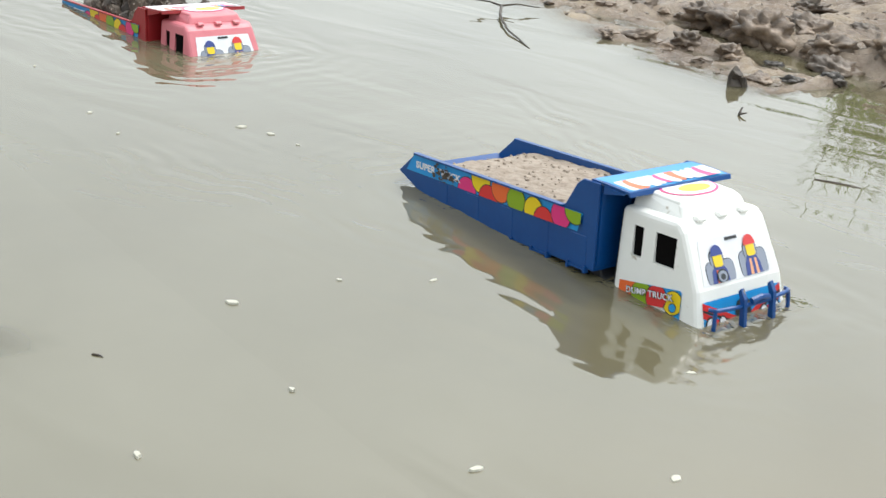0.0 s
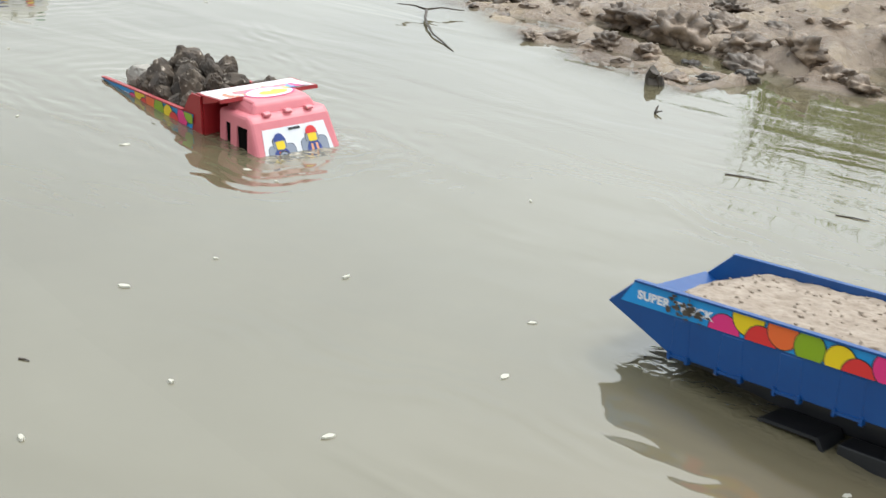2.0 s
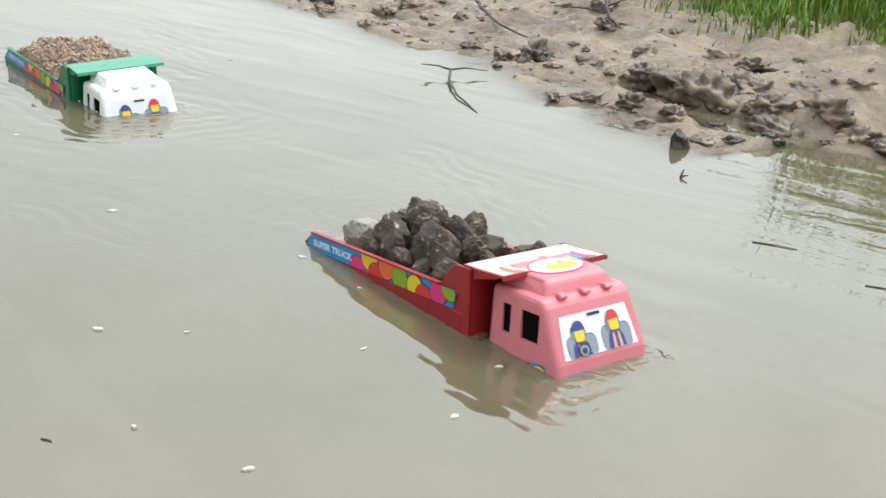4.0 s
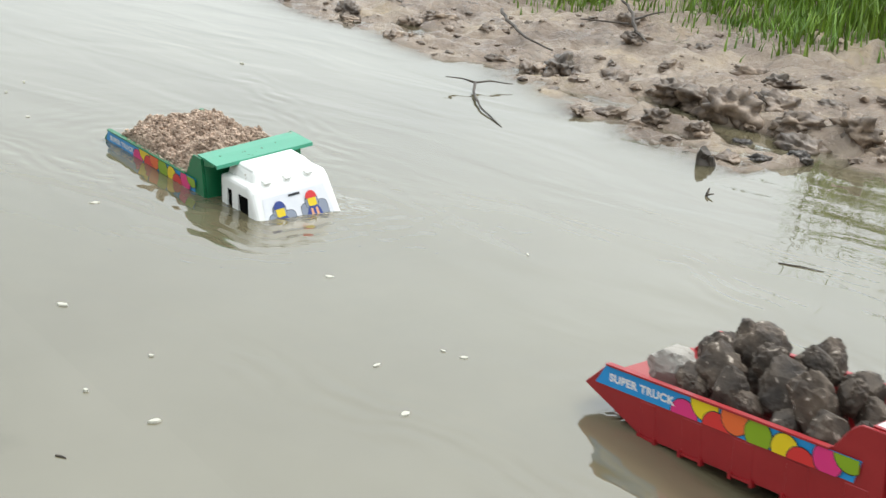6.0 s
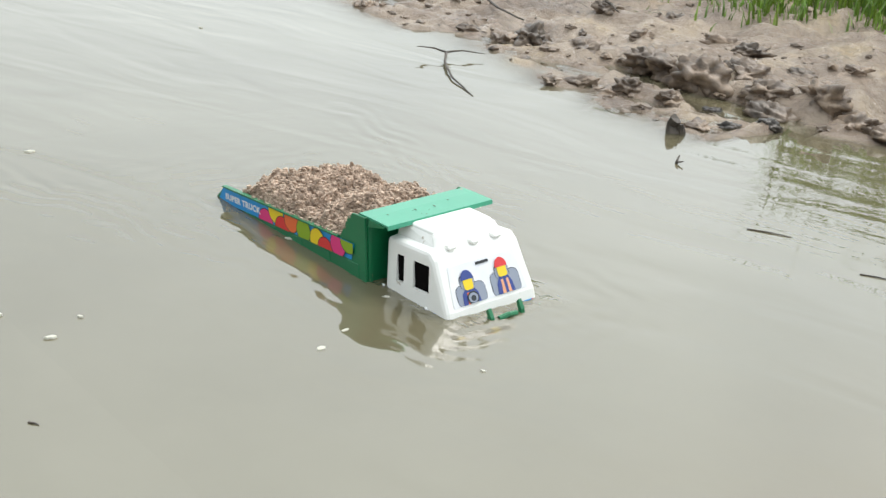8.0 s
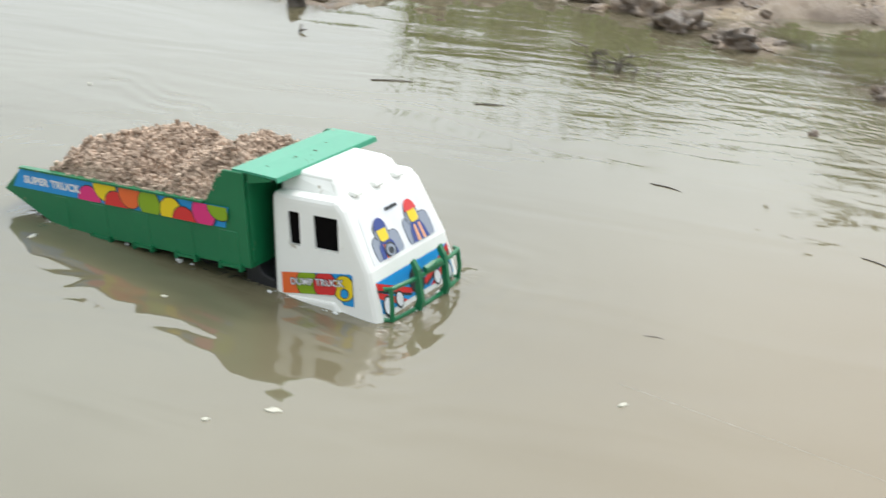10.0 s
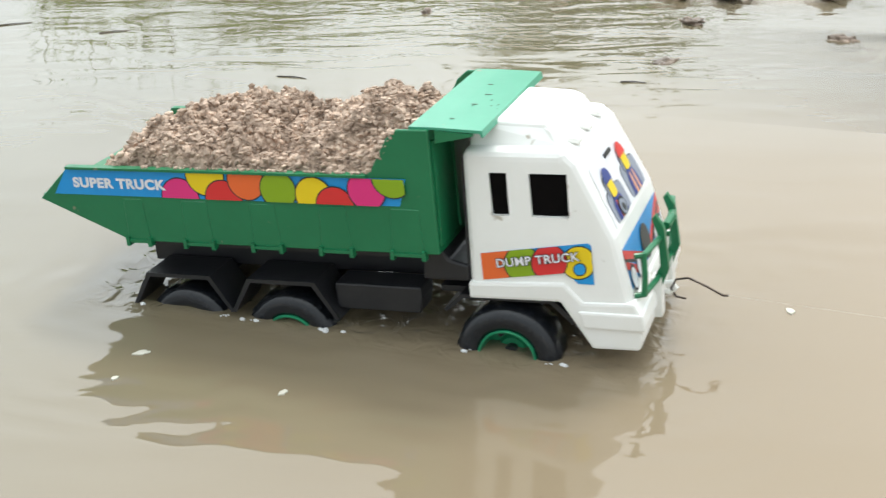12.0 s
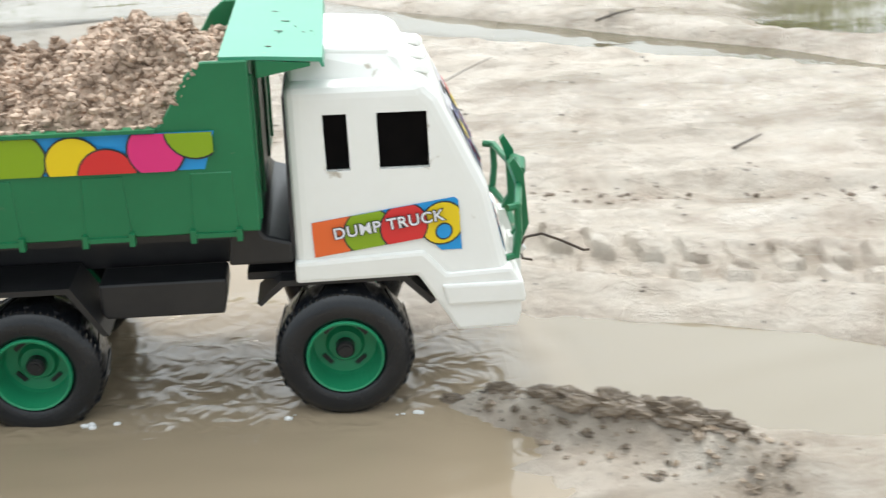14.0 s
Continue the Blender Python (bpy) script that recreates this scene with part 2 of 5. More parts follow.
def water_material():
    m = bpy.data.materials.new("murky pond water")
    m.use_nodes = True
    n, l = m.node_tree.nodes, m.node_tree.links
    p = n["Principled BSDF"]
    p.inputs["Roughness"].default_value = 0.03
    tc = n.new("ShaderNodeNewGeometry")
    a = n.new("ShaderNodeTexNoise")
    a.inputs["Scale"].default_value, a.inputs["Detail"].default_value = 2.0, 5
    l.new(tc.outputs["Position"], a.inputs["Vector"])
    r = n.new("ShaderNodeValToRGB")
    r.color_ramp.elements[0].position, r.color_ramp.elements[1].position = 0.35, 0.7
    r.color_ramp.elements[0].color, r.color_ramp.elements[1].color = (0.128, 0.111, 0.066, 1), (0.160, 0.143, 0.091, 1)
    l.new(a.outputs["Fac"], r.inputs[0])
    xyz = n.new("ShaderNodeSeparateXYZ")
    l.new(tc.outputs["Position"], xyz.inputs[0])
    near = n.new("ShaderNodeMapRange")
    near.interpolation_type = "SMOOTHSTEP"
    near.inputs["From Min"].default_value, near.inputs["From Max"].default_value = -0.25, 0.75
    l.new(xyz.outputs["X"], near.inputs["Value"])
    aside = n.new("ShaderNodeMapRange")
    aside.interpolation_type = "SMOOTHSTEP"
    aside.inputs["From Min"].default_value, aside.inputs["From Max"].default_value = 0.25, 0.65
    aside.inputs["To Min"].default_value, aside.inputs["To Max"].default_value = 1.0, 0.25
    l.new(xyz.outputs["Y"], aside.inputs["Value"])
    past = n.new("ShaderNodeMapRange")
    past.inputs["From Min"].default_value, past.inputs["From Max"].default_value = 1.02, 1.12
    past.inputs["To Min"].default_value, past.inputs["To Max"].default_value = 1.0, 0.25
    l.new(xyz.outputs["X"], past.inputs["Value"])
    clear = n.new("ShaderNodeMath")
    clear.operation = "MULTIPLY"
    l.new(aside.outputs[0], clear.inputs[0])
    l.new(past.outputs[0], clear.inputs[1])
    stirred = n.new("ShaderNodeMath")
    stirred.operation = "MULTIPLY"
    l.new(near.outputs[0], stirred.inputs[0])
    l.new(clear.outputs[0], stirred.inputs[1])
    silt = n.new("ShaderNodeMixRGB")
    silt.inputs[2].default_value = (0.250, 0.196, 0.130, 1)
    l.new(stirred.outputs[0], silt.inputs[0])
    l.new(r.outputs[0], silt.inputs[1])
    shoal = n.new("ShaderNodeMapRange")
    shoal.interpolation_type = "SMOOTHSTEP"
    shoal.inputs["From Min"].default_value, shoal.inputs["From Max"].default_value = 0.62, 1.05
    l.new(xyz.outputs["X"], shoal.inputs["Value"])
    ochre = n.new("ShaderNodeMixRGB")
    ochre.inputs[2].default_value = (0.345, 0.272, 0.188, 1)
    stir_up = n.new("ShaderNodeMath")
    stir_up.operation = "MULTIPLY"
    l.new(shoal.outputs[0], stir_up.inputs[0])
    l.new(clear.outputs[0], stir_up.inputs[1])
    l.new(stir_up.outputs[0], ochre.inputs[0])
    l.new(silt.outputs[0], ochre.inputs[1])
    l.new(ochre.outputs[0], p.inputs["Base Color"])
    gloss = n.new("ShaderNodeMapRange")
    gloss.inputs["To Min"].default_value, gloss.inputs["To Max"].default_value = 1.95, 1.42
    l.new(stirred.outputs[0], gloss.inputs["Value"])
    l.new(gloss.outputs[0], p.inputs["IOR"])
    # ripples: long gentle swell and finer wavelets, running across the pond
    mp = n.new("ShaderNodeMapping")
    mp.vector_type = "TEXTURE"
    mp.inputs["Rotation"].default_value, mp.inputs["Scale"].default_value = (0, 0, radians(16)), (1.9, 0.6, 1.0)
    l.new(tc.outputs["Position"], mp.inputs["Vector"])
    last = None
    chop = n.new("ShaderNodeAttribute")
    chop.attribute_name = "chop"
    splash = n.new("ShaderNodeAttribute")
    splash.attribute_name = "splash"
    for scale, dist, drive in ((5, 0.006, None), (15, 0.0060, chop), (60, 0.0070, splash)):
        w = n.new("ShaderNodeTexNoise")
        w.inputs["Scale"].default_value, w.inputs["Detail"].default_value, w.inputs["Distortion"].default_value = scale, 1.6, 0.8
        l.new(tc.outputs["Position"] if drive == splash else mp.outputs[0], w.inputs["Vector"])
        b = n.new("ShaderNodeBump")
        b.inputs["Strength"].default_value, b.inputs["Distance"].default_value = 0.5, dist
        if drive:
            k = n.new("ShaderNodeMath")
            k.operation = "MULTIPLY"
            l.new(w.outputs["Fac"], k.inputs[0])
            l.new(drive.outputs["Fac"], k.inputs[1])
            l.new(k.outputs[0], b.inputs["Height"])
        else:
            l.new(w.outputs["Fac"], b.inputs["Height"])
        if last:
            l.new(last, b.inputs["Normal"])
        last = b.outputs[0]
    l.new(last, p.inputs["Normal"])
    # shallow water lets the mud through
    dep = n.new("ShaderNodeAttribute")
    dep.attribute_name = "murk"
    l.new(dep.outputs["Fac"], p.inputs["Alpha"])
    return m


def vary_islands(m, low, high):
    """Give every loose crumb of a joined mesh its own shade."""
    n, l = m.node_tree.nodes, m.node_tree.links
    p = n["Principled BSDF"]
    src = p.inputs["Base Color"].links[0].from_socket
    geo, span, hs = n.new("ShaderNodeNewGeometry"), n.new("ShaderNodeMapRange"), n.new("ShaderNodeHueSaturation")
    span.inputs["To Min"].default_value, span.inputs["To Max"].default_value = low, high
    l.new(geo.outputs["Random Per Island"], span.inputs["Value"])
    l.new(span.outputs[0], hs.inputs["Value"])
    l.new(src, hs.inputs["Color"])
    l.new(hs.outputs[0], p.inputs["Base Color"])


vary_islands(M["soil"], 0.70, 1.25)
vary_islands(M["grit"], 0.5, 1.3)
vary_islands(M["grass"], 0.55, 1.25)
M["mud"], M["water"] = mud_material(), water_material()


# ---- mesh helpers ----
def link_mesh(name, bm, material, parent=None, label="", smooth=False):
    me = bpy.data.meshes.new(name)
    bm.to_mesh(me)
    bm.free()
    if smooth:
        for f in me.polygons:
            f.use_smooth = True
    for q in material if isinstance(material, (list, tuple)) else [material]:
        me.materials.append(q)
    ob = new(name, me)
    ob.parent = parent
    if label:
        tagged(ob, label)
    return ob


def part(name, bm, material, parent, label="", smooth=False):
    return link_mesh(name, bm, material, parent, label, smooth)


def box(bm, x0, x1, y0, y1, z0, z1):
    v = [bm.verts.new((x, y, z)) for x in (x0, x1) for y in (y0, y1) for z in (z0, z1)]
    for q in ((0, 1, 3, 2), (4, 6, 7, 5), (0, 4, 5, 1), (2, 3, 7, 6), (0, 2, 6, 4), (1, 5, 7, 3)):
        bm.faces.new([v[i] for i in q])
    return v


def prism(bm, outline, half_at, y0=None, y1=None):
    """A side outline of (x, z) drawn out across y: to half_at(z) on both sides, or from y0 to y1."""
    sides = []
    for s in (0, 1):
        vs = []
        for x, z in outline:
            y = (y0, y1)[s] if y0 is not None else (-1, 1)[s] * half_at(z)
            vs.append(bm.verts.new((x, y, z)))
        sides.append(vs)
    a, b = sides
    bm.faces.new(a)
    bm.faces.new(b[::-1])
    for i in range(len(a)):
        j = (i + 1) % len(a)
        bm.faces.new((a[j], a[i], b[i], b[j]))
    bmesh.ops.recalc_face_normals(bm, faces=bm.faces)


def soften(bm, width, segments=2, sharp=25):
    edges = [e for e in bm.edges if len(e.link_faces) == 2 and e.calc_face_angle(0) > radians(sharp)]
    bmesh.ops.bevel(bm, geom=edges, offset=width, segments=segments, affect="EDGES", profile=0.6, clamp_overlap=True)


def tube(bm, points, radius, seg=8, taper=1.0):
    pts = [Vector(p) for p in points]
    rings = []
    for i, p in enumerate(pts):
        d = (pts[min(i + 1, len(pts) - 1)] - pts[max(i - 1, 0)]).normalized()
        u = d.orthogonal().normalized()
        if i and abs(last_u.dot(d)) < 0.95:
            u = (last_u - d * last_u.dot(d)).normalized()
        last_u = u
        w = d.cross(u)
        r = radius * (1 + (taper - 1) * i / max(1, len(pts) - 1))
        rings.append([bm.verts.new(p + r * (math.cos(k * 2 * math.pi / seg) * u + math.sin(k * 2 * math.pi / seg) * w)) for k in range(seg)])
    for a, b in zip(rings, rings[1:]):
        for k in range(seg):
            bm.faces.new((a[k], a[(k + 1) % seg], b[(k + 1) % seg], b[k]))
    bm.faces.new(rings[0][::-1])
    bm.faces.new(rings[-1])


def turned(bm, profile, seg=32):
    """A ring turned round the y axis from (radius, y) pairs, closed."""
    rings = [[bm.verts.new((r * math.sin(k * 2 * math.pi / seg), y, r * math.cos(k * 2 * math.pi / seg))) for k in range(seg)] for r, y in profile]
    for a, b in zip(rings, rings[1:] + rings[:1]):
        for k in range(seg):
            bm.faces.new((a[k], a[(k + 1) % seg], b[(k + 1) % seg], b[k]))
    bmesh.ops.recalc_face_normals(bm, faces=bm.faces)


def clip_poly(poly, x0, x1, y0, y1):
    """The part of a flat polygon within a rectangle."""
    for axis, limit, sign in ((0, x0, 1), (0, x1, -1), (1, y0, 1), (1, y1, -1)):
        out = []
        for a, b in zip(poly, poly[1:] + poly[:1]):
            ia, ib = sign * (a[axis] - limit) >= 0, sign * (b[axis] - limit) >= 0
            if ia:
                out.append(a)
            if ia != ib:
                k = (limit - a[axis]) / (b[axis] - a[axis])
                out.append((a[0] + k * (b[0] - a[0]), a[1] + k * (b[1] - a[1])))
        poly = out
        if not poly:
            return []
    return poly


def ellipse(cx, cy, rx, ry=None, n=28):
    ry = ry or rx
    return [(cx + rx * math.cos(k * 2 * math.pi / n), cy + ry * math.sin(k * 2 * math.pi / n)) for k in range(n)]


def decal(name, poly, place, lift, material, parent, label=""):
    """A thin printed patch: a flat polygon (u, v), laid by place(u, v, lift), with a little thickness."""
    if len(poly) < 3:
        return None
    bm = bmesh.new()
    top = [bm.verts.new(place(u, v, lift)) for u, v in poly]
    low = [bm.verts.new(place(u, v, lift - 0.00012)) for u, v in poly]
    bm.faces.new(top)
    for i in range(len(top)):
        j = (i + 1) % len(top)
        bm.faces.new((top[j], top[i], low[i], low[j]))
    return part(name, bm, material, parent, label)


def lettering(name, words, size, m, material, parent, wide=1.0, bold=0.045):
    cu = bpy.data.curves.new(name, "FONT")
    cu.body, cu.size, cu.extrude, cu.offset = words, size, 0.00008, size * bold
    cu.space_character = 1.08
    tmp = bpy.data.objects.new(name, cu)
    scene.collection.objects.link(tmp)
    me = bpy.data.meshes.new_from_object(tmp.evaluated_get(bpy.context.evaluated_depsgraph_get()))
    bpy.data.objects.remove(tmp)
    me.transform(m @ Matrix.Diagonal((wide, 1, 1, 1)))
    me.materials.clear()
    me.materials.append(material)
    ob = new(name, me)
    ob.parent = parent
    return ob


# ---- the toy dump truck: x forward from the front axle, z up from the tyres' foot ----
WHEEL_R = 0.0375
AXLES = (0.0, -0.166, -0.251)


def cab_half(z):
    return 0.0650 - (z - 0.09) * 0.072


def side_y(z):
    return -cab_half(z)


def build_wheel(truck, x, side, rim_material):
    hub = new("wheel")
    hub.parent = truck
    hub.location = (x, side * 0.052, WHEEL_R)
    s = side
    bm = bmesh.new()
    prof = [(0.021, 0.0135), (0.024, 0.0155), (0.031, 0.0155), (0.0355, 0.013), (0.0375, 0.0085), (0.0375, -0.0085), (0.0355, -0.013), (0.031, -0.0155), (0.024, -0.0155), (0.021, -0.0135)]
    turned(bm, [(r, s * y) for r, y in prof], 40)
    part("tyre", bm, M["rubber"], hub, smooth=True)
    bm = bmesh.new()
    for k in range(30):
        a = k * 2 * math.pi / 30
        t = box(bm, -0.0012, 0.0012, -0.0110, 0.0110, 0.0368, 0.0378)
        bmesh.ops.rotate(bm, verts=t, cent=(0, 0, 0), matrix=Matrix.Rotation(a, 3, "Y") @ Matrix.Rotation(0.35 * (1 if k % 2 else -1), 3, "Z"))
    part("tread", bm, M["rubber"], hub)
    bm = bmesh.new()
    for k in range(60):
        t = box(bm, -0.0005, 0.0005, s * 0.0118 - 0.0012, s * 0.0118 + 0.0012, 0.0340, 0.0368)
        bmesh.ops.rotate(bm, verts=t, cent=(0, 0, 0), matrix=Matrix.Rotation(k * 2 * math.pi / 60, 3, "Y"))
    part("shoulder_tread", bm, M["rubber"], hub)
    bm = bmesh.new()
    turned(bm, [(r, s * y) for r, y in [(0.0212, 0.0150), (0.0206, 0.0162), (0.0196, 0.0158), (0.0180, 0.0010), (0.0170, -0.0010), (0.0108, -0.0018), (0.0088, 0.0010), (0.0005, 0.0010), (0.0005, -0.012), (0.0212, -0.012)]], 36)
    part("rim", bm, rim_material, hub, smooth=False)
    bm = bmesh.new()
    turned(bm, [(r, s * y) for r, y in [(0.0052, 0.0005), (0.0052, 0.0060), (0.0042, 0.0072), (0.0004, 0.0072), (0.0004, 0.0005)]], 16)
    part("hub_cap", bm, M["black"], hub)
    for k in range(4):
        bm = bmesh.new()
        t = box(bm, -0.0035, 0.0035, s * -0.0010 - 0.0007, s * -0.0010 + 0.0007, 0.0118, 0.0140)
        bmesh.ops.rotate(bm, verts=t, cent=(0, 0, 0), matrix=Matrix.Rotation(k * math.pi / 2 + 0.4, 3, "Y"))
        part("slot", bm, M["black"], hub)
    return hub


def side_place(u, v, lift):
    return (u, side_y(v) - lift, v)


BED_Y = 0.0755


def bed_place(u, v, lift):
    return (u, -BED_Y - lift, v)


def screen_place(u, v, lift):
    """u across (towards the truck's left), v along the windscreen's slope up from its lower edge."""
    base, up = Vector((0.0790, 0, 0.128)), Vector((-0.0245, 0, 0.050)).normalized()
    out = Vector((up.z, 0, -up.x))
    return base + up * v + Vector((0, u, 0)) + out * lift


def nose_place(u, v, lift):
    base, up = Vector((0.0890, 0, 0.085)), Vector((-0.0100, 0, 0.043)).normalized()
    out = Vector((up.z, 0, -up.x))
    return base + up * v + Vector((0, u, 0)) + out * lift


def build_truck(name, label, bed_m, cab_m, rim_m, visor_m, bar_m=None, visor_drop=0.0, visor_reach=0.0, low=0.0, visor_print=False, towed=False):
    truck = tagged(new(name), label, "toy truck", "toy dump trucks in the pond")
    # chassis
    for piece, q in (("frame_rail", (-0.292, 0.062, -0.034, -0.026, 0.083, 0.103)), ("frame_rail", (-0.292, 0.062, 0.026, 0.034, 0.083, 0.103)),
                     ("cross_member", (-0.285, -0.278, -0.026, 0.026, 0.085, 0.101)), ("cross_member", (-0.20, -0.19, -0.026, 0.026, 0.085, 0.101)),
                     ("bed_support", (-0.292, -0.04, -0.052, 0.052, 0.1035, 0.1100)), ("cab_floor", (-0.05, 0.06, -0.05, 0.05, 0.0785, 0.0828))):
        bm = bmesh.new()
        box(bm, *q)
        soften(bm, 0.001, 1)
        part(piece, bm, M["black"], truck)
    for x in AXLES:
        bm = bmesh.new()
        tube(bm, [(x, -0.06, WHEEL_R), (x, 0.06, WHEEL_R)], 0.003)
        box(bm, x - 0.006, x + 0.006, -0.028, 0.028, WHEEL_R, 0.084)
        part("axle", bm, M["black"], truck)
    bm = bmesh.new()
    prism(bm, [(-0.058, 0.092), (-0.024, 0.092), (-0.024, 0.104), (-0.038, 0.108), (-0.046, 0.122), (-0.055, 0.122)], None, -0.062, 0.062)
    soften(bm, 0.002, 2)
    part("engine_cover", bm, M["black"], truck, "glossy black engine cover behind the cab")
    for s in (-1, 1):
        bm = bmesh.new()
        prism(bm, [(-0.124, 0.066), (-0.062, 0.066), (-0.060, 0.078), (-0.060, 0.086), (-0.126, 0.086), (-0.126, 0.070)], None, s * 0.040, s * 0.064)
        soften(bm, 0.0015, 2)
        part("side_tank", bm, M["black"], truck)
        for x in AXLES[1:]:
            bm = bmesh.new()
            o = [(-0.044, 0.060), (-0.027, 0.088), (0.027, 0.088), (0.044, 0.060), (0.0405, 0.060), (0.0245, 0.0850), (-0.0245, 0.0850), (-0.0405, 0.060)]
            prism(bm, [(x + a, z) for a, z in o], None, s * 0.036, s * 0.071)
            part("mudguard", bm, M["black"], truck)
        bm = bmesh.new()
        prism(bm, [(-0.045, 0.070), (-0.032, 0.082), (0.034, 0.082), (0.050, 0.066), (0.047, 0.064), (0.032, 0.079), (-0.030, 0.079), (-0.043, 0.068)], None, s * 0.036, s * 0.062)
        part("mudguard", bm, M["black"], truck)
    bm = bmesh.new()
    prism(bm, [(-0.300, 0.096), (-0.284, 0.100), (-0.284, 0.108), (-0.312, 0.104), (-0.312, 0.100)], None, -0.026, 0.026)
    part("rear_bracket", bm, M["black"], truck)
    for x in AXLES:
        for s in (-1, 1):
            WHEELS.setdefault(name, []).append(build_wheel(truck, x, s, rim_m))
    # cab shell with window gaps cut into it
    bm = bmesh.new()
    prism(bm, [(-0.023, 0.0880), (0.043, 0.0880), (0.056, 0.0780), (0.0905, 0.0780), (0.0790, 0.128), (0.0545, 0.178), (0.046, 0.186), (-0.024, 0.186)], cab_half)
    soften(bm, 0.0075, 4, 22)
    cab = part("cab", bm, cab_m, truck, smooth=False)
    cut = bmesh.new()
    for x0, x1 in ((0.0222, 0.0478), (-0.0052, 0.0070)):
        vs = box(cut, x0, x1, -0.08, -0.0570, 0.1412, 0.1708)
        for v in vs:
            if v.co.z < 0.15:
                v.co.x += 0.0009
        vs = box(cut, x0, x1, 0.0570, 0.08, 0.1412, 0.1708)
    cutter = link_mesh("cutter", cut, M["cab_shade"])
    bo = cab.modifiers.new("windows", "BOOLEAN")
    bo.operation, bo.object, bo.solver = "DIFFERENCE", cutter, "EXACT"
    shell = bpy.data.meshes.new_from_object(cab.evaluated_get(bpy.context.evaluated_depsgraph_get()))
    cab.modifiers.clear()
    cab.data = shell
    bpy.data.objects.remove(cutter)
    # black sheets at the back of the gaps paint the cab's inner shade
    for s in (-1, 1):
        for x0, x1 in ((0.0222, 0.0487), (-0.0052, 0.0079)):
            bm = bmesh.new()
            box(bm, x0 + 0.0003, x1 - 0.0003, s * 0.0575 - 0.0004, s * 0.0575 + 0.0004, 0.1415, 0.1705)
            part("side_window", bm, M["cab_shade"], cab, "black sheet painting the shade inside a window opening")
    bm = bmesh.new()
    prism(bm, [(-0.0235, 0.0820), (0.0407, 0.0830), (0.0614, 0.0497), (0.0935, 0.0505), (0.0958, 0.0580), (0.0955, 0.0765), (0.0905, 0.0850), (0.0560, 0.0835), (0.0440, 0.0968), (-0.0235, 0.0938)], None, -0.0672, 0.0672)
    soften(bm, 0.0022, 2, 22)
    part("bumper_skirt", bm, cab_m, truck, "skirt and bumper round the cab's foot")
    bm = bmesh.new()
    prism(bm, [(0.0560, 0.0655), (0.0975, 0.0655), (0.0978, 0.0690), (0.0965, 0.0775), (0.0530, 0.0775)], None, -0.0690, 0.0690)
    soften(bm, 0.0016, 2, 22)
    part("bumper_ledge", bm, cab_m, truck)
    for y in (-0.021, 0.021):
        bm = bmesh.new()
        box(bm, 0.0940, 0.1010, y - 0.0055, y + 0.0055, 0.0570, 0.0860)
        soften(bm, 0.0014, 2)
        part("bumper_block", bm, cab_m, truck)
    bm = bmesh.new()
    prism(bm, [(-0.0215, 0.184), (0.043, 0.184), (0.037, 0.1965), (0.030, 0.2000), (-0.0215, 0.2030)], lambda z: 0.048 if z < 0.19 else 0.0405)
    soften(bm, 0.0042, 3, 20)
    part("roof_fairing", bm, cab_m, truck)
    for y in (-0.031, 0.0, 0.031):
        bm = bmesh.new()
        prism(bm, [(0.043, 0.185), (0.0515, 0.1835), (0.0525, 0.1865), (0.0490, 0.1890), (0.043, 0.1885)], None, y - 0.005, y + 0.005)
        soften(bm, 0.0008, 1)
        part("marker_lamp", bm, cab_m, truck)
    bm = bmesh.new()
    box(bm, -0.0085, 0.0085, -0.0015, 0.0015, -0.0002, 0.0011)
    q = part("mirror", bm, M["black"], cab, "small dark mirror slot")
    o, u = screen_place(0, 0.0425, 0), (screen_place(0, 1, 0) - screen_place(0, 0, 0))
    q.matrix_local = Matrix.Translation(o) @ Matrix(((0, u.x, u.z), (1, 0, 0), (0, u.z, -u.x))).to_4x4()
    # windscreen print: plain seats and patches
    scr = decal("windscreen_print", [(-0.0510, 0.0035), (0.0510, 0.0035), (0.0455, 0.0460), (-0.0455, 0.0460)], screen_place, 0.0004, M["sticker_white"], truck, "printed windscreen with two grey seats")
    def rounded(cx, half, v0, v1, r):
        pts = []
        for qx, qy, a0 in ((cx + half - r, v1 - r, 0), (cx - half + r, v1 - r, 90), (cx - half + r, v0 + r, 180), (cx + half - r, v0 + r, 270)):
            pts += [(qx + r * math.cos(radians(a0 + d)), qy + r * math.sin(radians(a0 + d))) for d in (0, 30, 60, 90)]
        return pts

